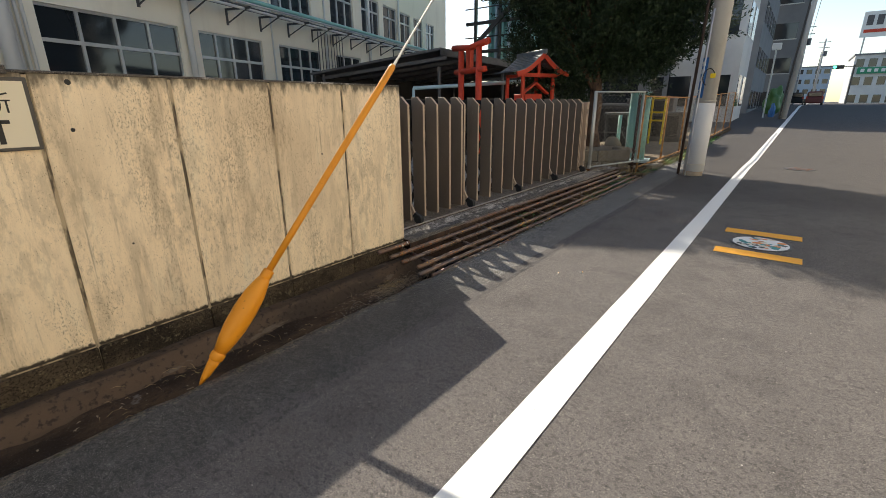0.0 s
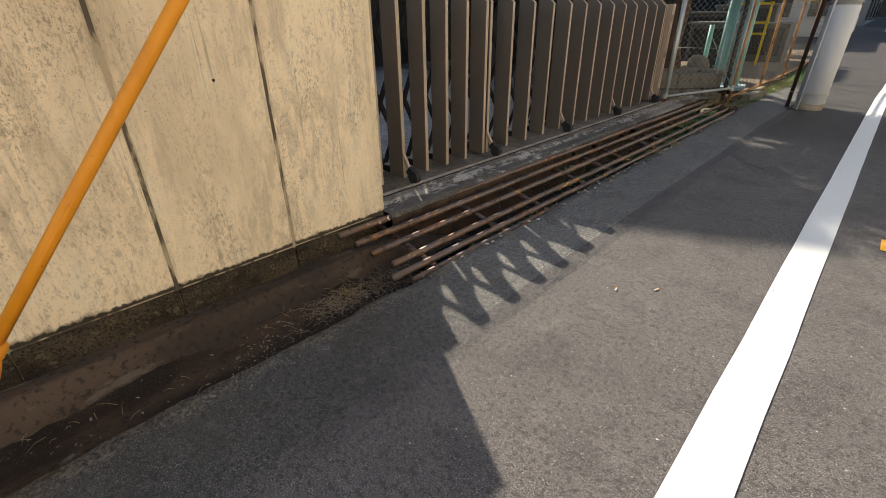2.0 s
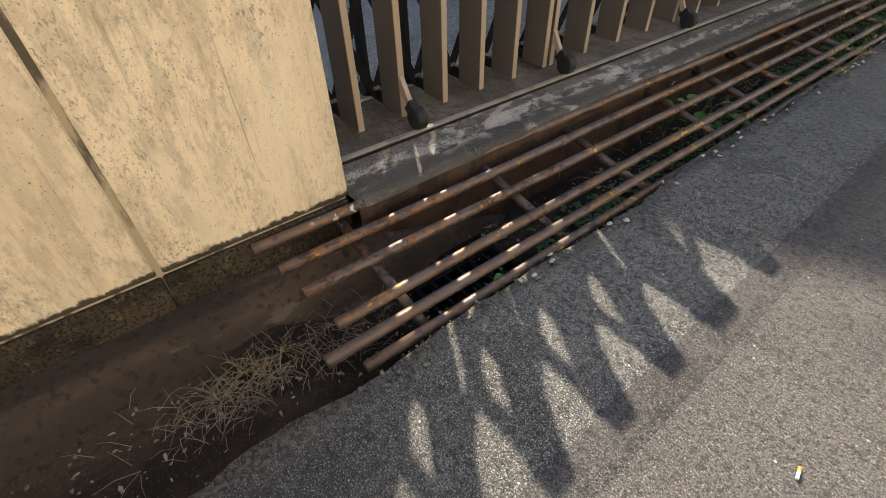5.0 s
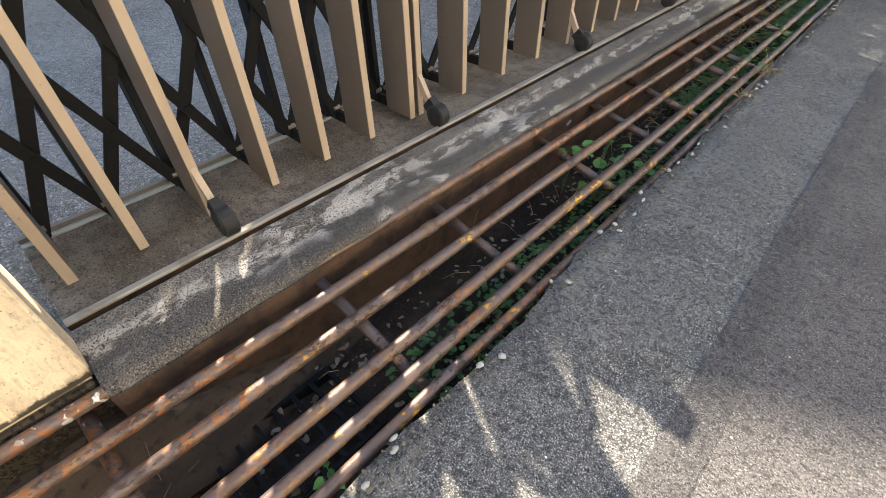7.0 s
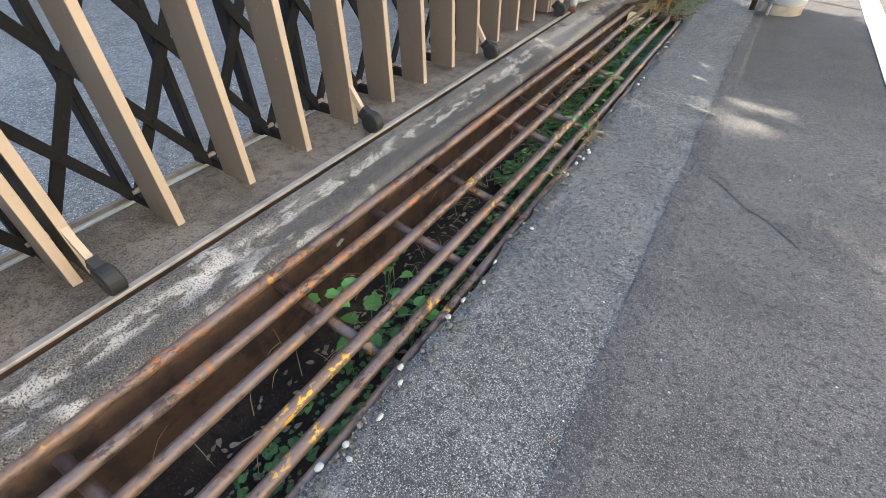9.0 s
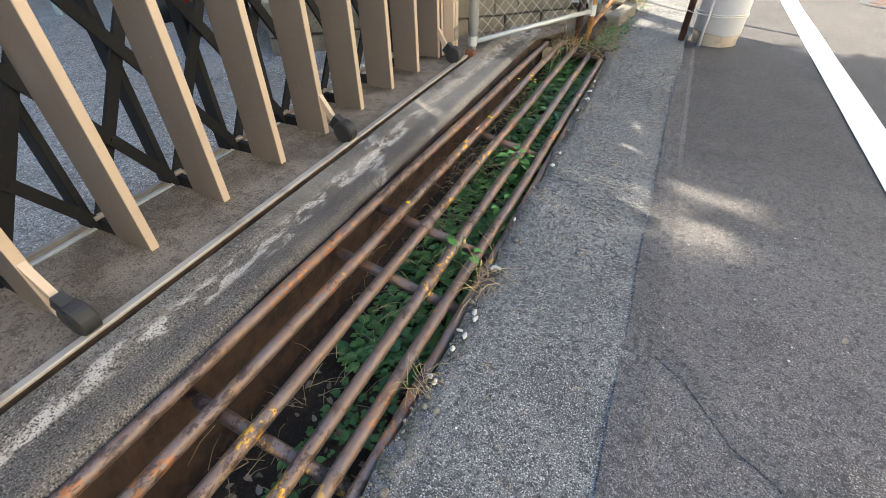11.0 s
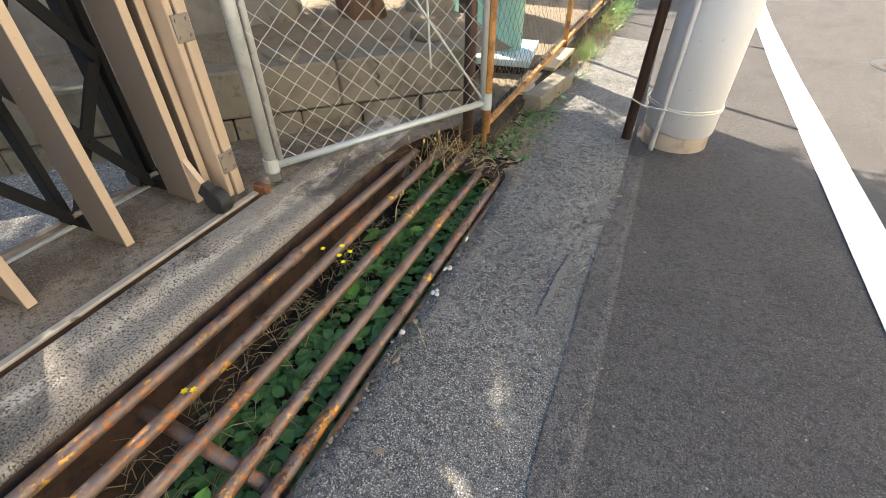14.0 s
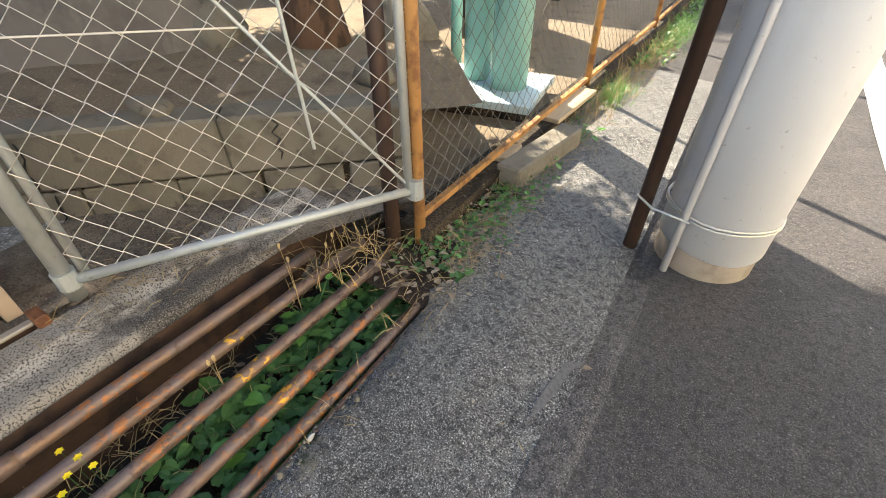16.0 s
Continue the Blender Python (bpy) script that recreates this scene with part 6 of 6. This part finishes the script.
scatter("ground_cover", "low weeds crowding the end of the pipes", 380, lambda r: (-2.80 + r.gauss(0, 0.08), 11.1 + 1.3 * r.random()), (0.012, 0.036), M_LEAF2, 28, lambda x, y: 0.015, 0.4, (0.1, 1.1))


def straws(name, label, count, x, y, z, spread, length, mat, seed, flat=0.3):
    rnd = random.Random(seed)
    b = bmesh.new()
    for _ in range(count):
        p = Vector((x + rnd.gauss(0, spread[0]), y + rnd.gauss(0, spread[1]), z))
        d = Vector((rnd.gauss(0, 1), rnd.gauss(0, 1), abs(rnd.gauss(0, flat)))).normalized() * rnd.uniform(0.4, 1.0) * length
        m = p + d * 0.5 + Vector((0, 0, 0.12 * length))
        tube(b, (p, m, p + d), (0.0016, 0.0013, 0.0006), 3, False)
    return tagged(link_mesh(name, b, mat), label, "", "", "stuff")


straws("dry_grass", "matted dry grass caught in the ditch", 110, -2.98, 3.0, -0.14, (0.04, 0.08), 0.07, M_STRAW, 31, 0.15)
straws("dry_grass", "wispy dry grass beside the pipes", 36, -2.62, 7.85, 0.0, (0.03, 0.06), 0.16, M_STRAW, 32)
straws("dry_grass", "wispy dry grass beside the pipes", 26, -2.63, 7.3, 0.0, (0.02, 0.04), 0.12, M_STRAW, 33)
straws("dry_grass", "dry curled grass at the end of the pipes", 45, -3.02, 11.0, 0.05, (0.12, 0.10), 0.22, M_STRAW, 34, 0.8)
straws("dry_grass", "dry grass along the kerb", 260, -2.66, 13.2, 0.02, (0.07, 1.2), 0.16, M_STRAW, 35, 0.8)
straws("dry_grass", "dry grass tangled among the kerb weeds", 150, -2.80, 11.6, 0.02, (0.08, 0.3), 0.12, M_STRAW, 41, 0.7)
straws("dry_grass", "dry twigs on the ledge", 60, -3.5, 10.5, 0.16, (0.10, 0.22), 0.10, M_STRAW, 36, 0.1)
straws("dry_grass", "dry grass below the wall", 40, -2.95, 1.2, -0.12, (0.1, 0.5), 0.09, M_STRAW, 37, 0.3)


straws("dry_grass", "dry stalks and needles lying in the ditch", 420, -2.95, 8.2, -0.10, (0.10, 1.6), 0.14, M_STRAW, 38, 0.3)
straws("dry_grass", "dry needles along the rusty channel", 260, -3.12, 9.6, -0.08, (0.05, 0.7), 0.12, M_STRAW, 39, 0.3)
straws("dry_grass", "needles and twigs strewn on the asphalt strip", 110, -2.35, 9.0, 0.006, (0.16, 2.2), 0.035, M_STRAW, 40, 0.04)


def flower(x, y, z):
    t = thing("flower", "small yellow wild flower above the weeds", "flower", (x, y, z), "yellow flowers")
    part("stem", tube(bmesh.new(), ((0, 0, -0.30), (0.004, 0, 0)), 0.0012, 4), M_LEAF2, t)
    b = bmesh.new()
    rnd = random.Random(int(x * 99 + y * 999))
    for k in range(6):
        add_leaf(b, (0, 0, 0), k * 1.047, 0.013, 0.3, rnd, 0.4)
    part("petals", b, M_YELLOW, t)


for x, y, z in ((-3.08, 9.18, 0.10), (-3.02, 9.93, 0.10), (-3.0, 9.98, 0.09), (-3.03, 9.97, 0.12), (-2.98, 9.90, 0.10), (-3.12, 9.95, 0.09), (-3.09, 8.1, 0.10), (-3.07, 9.2, 0.085)):
    flower(x, y, z)

for x, y, a in ((-1.63, 4.01, 100), (-1.45, 4.17, 70)):
    t = thing("cigarette_butt", "white cigarette butt lying on the asphalt", "cigarette butt", (x, y, 0.006), "litter on the road")
    d = Vector((math.cos(radians(a)), math.sin(radians(a)), 0)) * 0.02
    part("paper", tube(bmesh.new(), (-d, d * 0.3), 0.0045, 10), M_WHITE, t)
    part("filter", tube(bmesh.new(), (d * 0.3, d), 0.0046, 10), M_OLINE, t)

# soil and growth where the pipes run into the kerb
bm = bmesh.new()
grid(bm, -3.16, -2.44, 11.0, 12.9, 24, 60, lambda x, y: (x + 0.04 * wobble(x, y, 4), y, 0.045 * max(0.0, math.sin(math.pi * (x + 3.16) / 0.72)) * min(1.0, (y - 10.95) * 4, (12.95 - y) * 2) - 0.012 + 0.014 * wobble(x, y, 9) + 0.008 * wobble(x, y, 22)))
structure("soil_bank", bm, M_DIRT, "crumbly brown soil heaped along the kerb", True)
scatter("ground_cover", "low green weeds rooted in the soil bank", 240, lambda r: (-2.66 + r.gauss(0, 0.09), 11.15 + 1.2 * r.random()), (0.014, 0.04), M_LEAF2, 51, lambda x, y: 0.03, 0.4, (0.1, 1.2))
scatter("leaf_litter", "dry leaves caught in the soil bank", 420, lambda r: (-2.75 + r.gauss(0, 0.12), 11.0 + 1.6 * r.random()), (0.014, 0.04), M_LITTER, 52, lambda x, y: 0.025, 0.3, (-0.1, 0.5))
straws("dry_grass", "curled dry grass over the ends of the pipes", 34, -2.98, 11.12, 0.06, (0.06, 0.05), 0.26, M_STRAW, 53, 1.6)
straws("dry_grass", "dry stalks lying on the soil bank", 160, -2.68, 11.5, 0.03, (0.09, 0.28), 0.13, M_STRAW, 54, 0.4)
straws("dry_grass", "tall dry grass along the kerb", 420, -2.62, 14.2, 0.0, (0.07, 0.9), 0.26, M_STRAW, 55, 1.8)
straws("green_grass", "tufts of tall green grass along the kerb", 300, -2.60, 13.6, 0.0, (0.05, 0.14), 0.22, M_LEAF, 56, 2.0)
straws("green_grass", "tufts of tall green grass along the kerb", 420, -2.55, 16.0, 0.0, (0.06, 0.5), 0.28, M_LEAF, 57, 2.0)
straws("dry_grass", "brown stalks heaped in the ditch below the wall", 240, -2.93, 2.95, -0.15, (0.06, 0.16), 0.15, M_LITTER, 58, 0.12)
straws("dry_grass", "brown stalks strewn under the pipe ends", 110, -2.92, 3.35, -0.17, (0.08, 0.12), 0.13, M_LITTER, 59, 0.12)
scatter("leaf_litter", "brown leaf crumbs in the ditch below the wall", 90, lambda r: (-2.92 + r.gauss(0, 0.09), r.uniform(2.3, 3.7)), (0.008, 0.02), M_LITTER, 60, floor_z, 0.35, (-0.1, 0.3))
for x, y, h, seed in ((-2.63, 7.85, 0.26, 61), (-2.99, 10.35, 0.36, 62), (-3.05, 10.75, 0.42, 63), (-2.95, 10.9, 0.30, 64)):
    r2 = random.Random(seed)
    t = thing("dry_stalk", "thin dry grass stalk standing between the pipes", "plant", (x, y, -0.04), "dry stalks")
    for k in range(2):
        a = r2.uniform(0, 6.28)
        e = Vector((0.07 * math.cos(a), 0.07 * math.sin(a), h * r2.uniform(0.6, 1.0)))
        part("stem", tube(bmesh.new(), ((0, 0, 0), (e.x * 0.3, e.y * 0.3, e.z * 0.6), e), (0.0018, 0.0014, 0.0008), 5), M_STRAW, t)
        part("seed_head", rough_lump(bmesh.new(), e, (0.006, 0.006, 0.014), seed + k, 0.4, 1), M_STRAW, t)

# loose grit along the edge of the apron
rnd = random.Random(77)
bm = bmesh.new()
for _ in range(700):
    y = rnd.uniform(3.2, 11.0)
    x, _, z = apron_height(EDGE, y)
    x += abs(rnd.gauss(0, 0.035))
    s = rnd.uniform(0.002, 0.006) * (2.2 if rnd.random() < 0.06 else 1)
    r = bmesh.ops.create_icosphere(bm, subdivisions=1, radius=s)
    for v in r["verts"]:
        v.co = Vector((v.co.x * rnd.uniform(0.7, 1.3) + x, v.co.y * rnd.uniform(0.7, 1.3) + y, v.co.z * 0.7 + 0.002))
tagged(link_mesh("grit", bm, M_BLOCK), "loose pale grit along the asphalt edge", "", "", "stuff")
bm = bmesh.new()
for _ in range(260):
    x, y = rnd.uniform(-2.58, 0.5), rnd.uniform(1.5, 11.5)
    s = rnd.uniform(0.0015, 0.004)
    r = bmesh.ops.create_icosphere(bm, subdivisions=1, radius=s)
    for v in r["verts"]:
        v.co = Vector((v.co.x + x, v.co.y + y, v.co.z * 0.7 + 0.006))
tagged(link_mesh("grit", bm, M_BLOCK), "scattered pale grit on the asphalt", "", "", "stuff")
bm = bmesh.new()
for _ in range(220):
    x, y = -2.60 + rnd.gauss(0, 0.07), 2.30 + rnd.gauss(0, 0.16)
    r = bmesh.ops.create_icosphere(bm, subdivisions=1, radius=rnd.uniform(0.001, 0.003))
    for v in r["verts"]:
        v.co = Vector((v.co.x * 1.4 + x, v.co.y + y, v.co.z * 0.4 + max(0.004, ditch_height(x, y)[2] + 0.012 if x < EDGE else 0.004)))
tagged(link_mesh("grit", bm, M_CRUMB), "white flecks of crumbled paint beside the ditch", "", "", "stuff")
rnd = random.Random(91)
for k in range(60):
    y = rnd.uniform(3.4, 10.9)
    x, _, z = apron_height(EDGE, y)
    b = rough_lump(bmesh.new(), (0, 0, 0), (rnd.uniform(0.006, 0.014), rnd.uniform(0.006, 0.016), rnd.uniform(0.004, 0.009)), k, 0.5, 2)
    ob = tagged(link_mesh("pebble", b, M_CRUMB if k % 3 else M_BLOCK, True), "small pale pebble at the asphalt edge", "pebble", "pebbles along the drain")
    ob.location = (x + rnd.uniform(-0.005, 0.06), y, 0.004)
drain = thing("drain_grid", "dark iron drain grid lying in the ditch", "grid", (-2.98, 4.0, -0.29))
for k in range(7):
    part("bar", box(bmesh.new(), -0.17, 0.17, -0.24 + 0.08 * k - 0.008, -0.24 + 0.08 * k + 0.008, 0, 0.025), M_BLACK, drain)
for x in (-0.17, -0.06, 0.06, 0.17):
    part("bar", box(bmesh.new(), x - 0.008, x + 0.008, -0.26, 0.26, -0.12, 0.02), M_BLACK, drain)
for x, y, a in ((-2.0, 11.05, 30), (-2.2, 10.2, 100), (-2.45, 9.3, 200), (-3.6, 9.2, 75), (-3.45, 8.0, 20), (-3.42, 6.25, 80), (-3.9, 9.7, 140), (-3.5, 7.1, 10), (-1.35, 8.05, 60), (-3.95, 5.6, 30)):
    bm = bmesh.new()
    add_leaf(bm, (x, y, 0.166 if x < -3 else 0.008), radians(a), 0.035, 0.1, rnd, 0.3)
    tagged(link_mesh("fallen_leaf", bm, M_LITTER), "dry brown leaf fallen on the ground", "leaf", "fallen leaves")
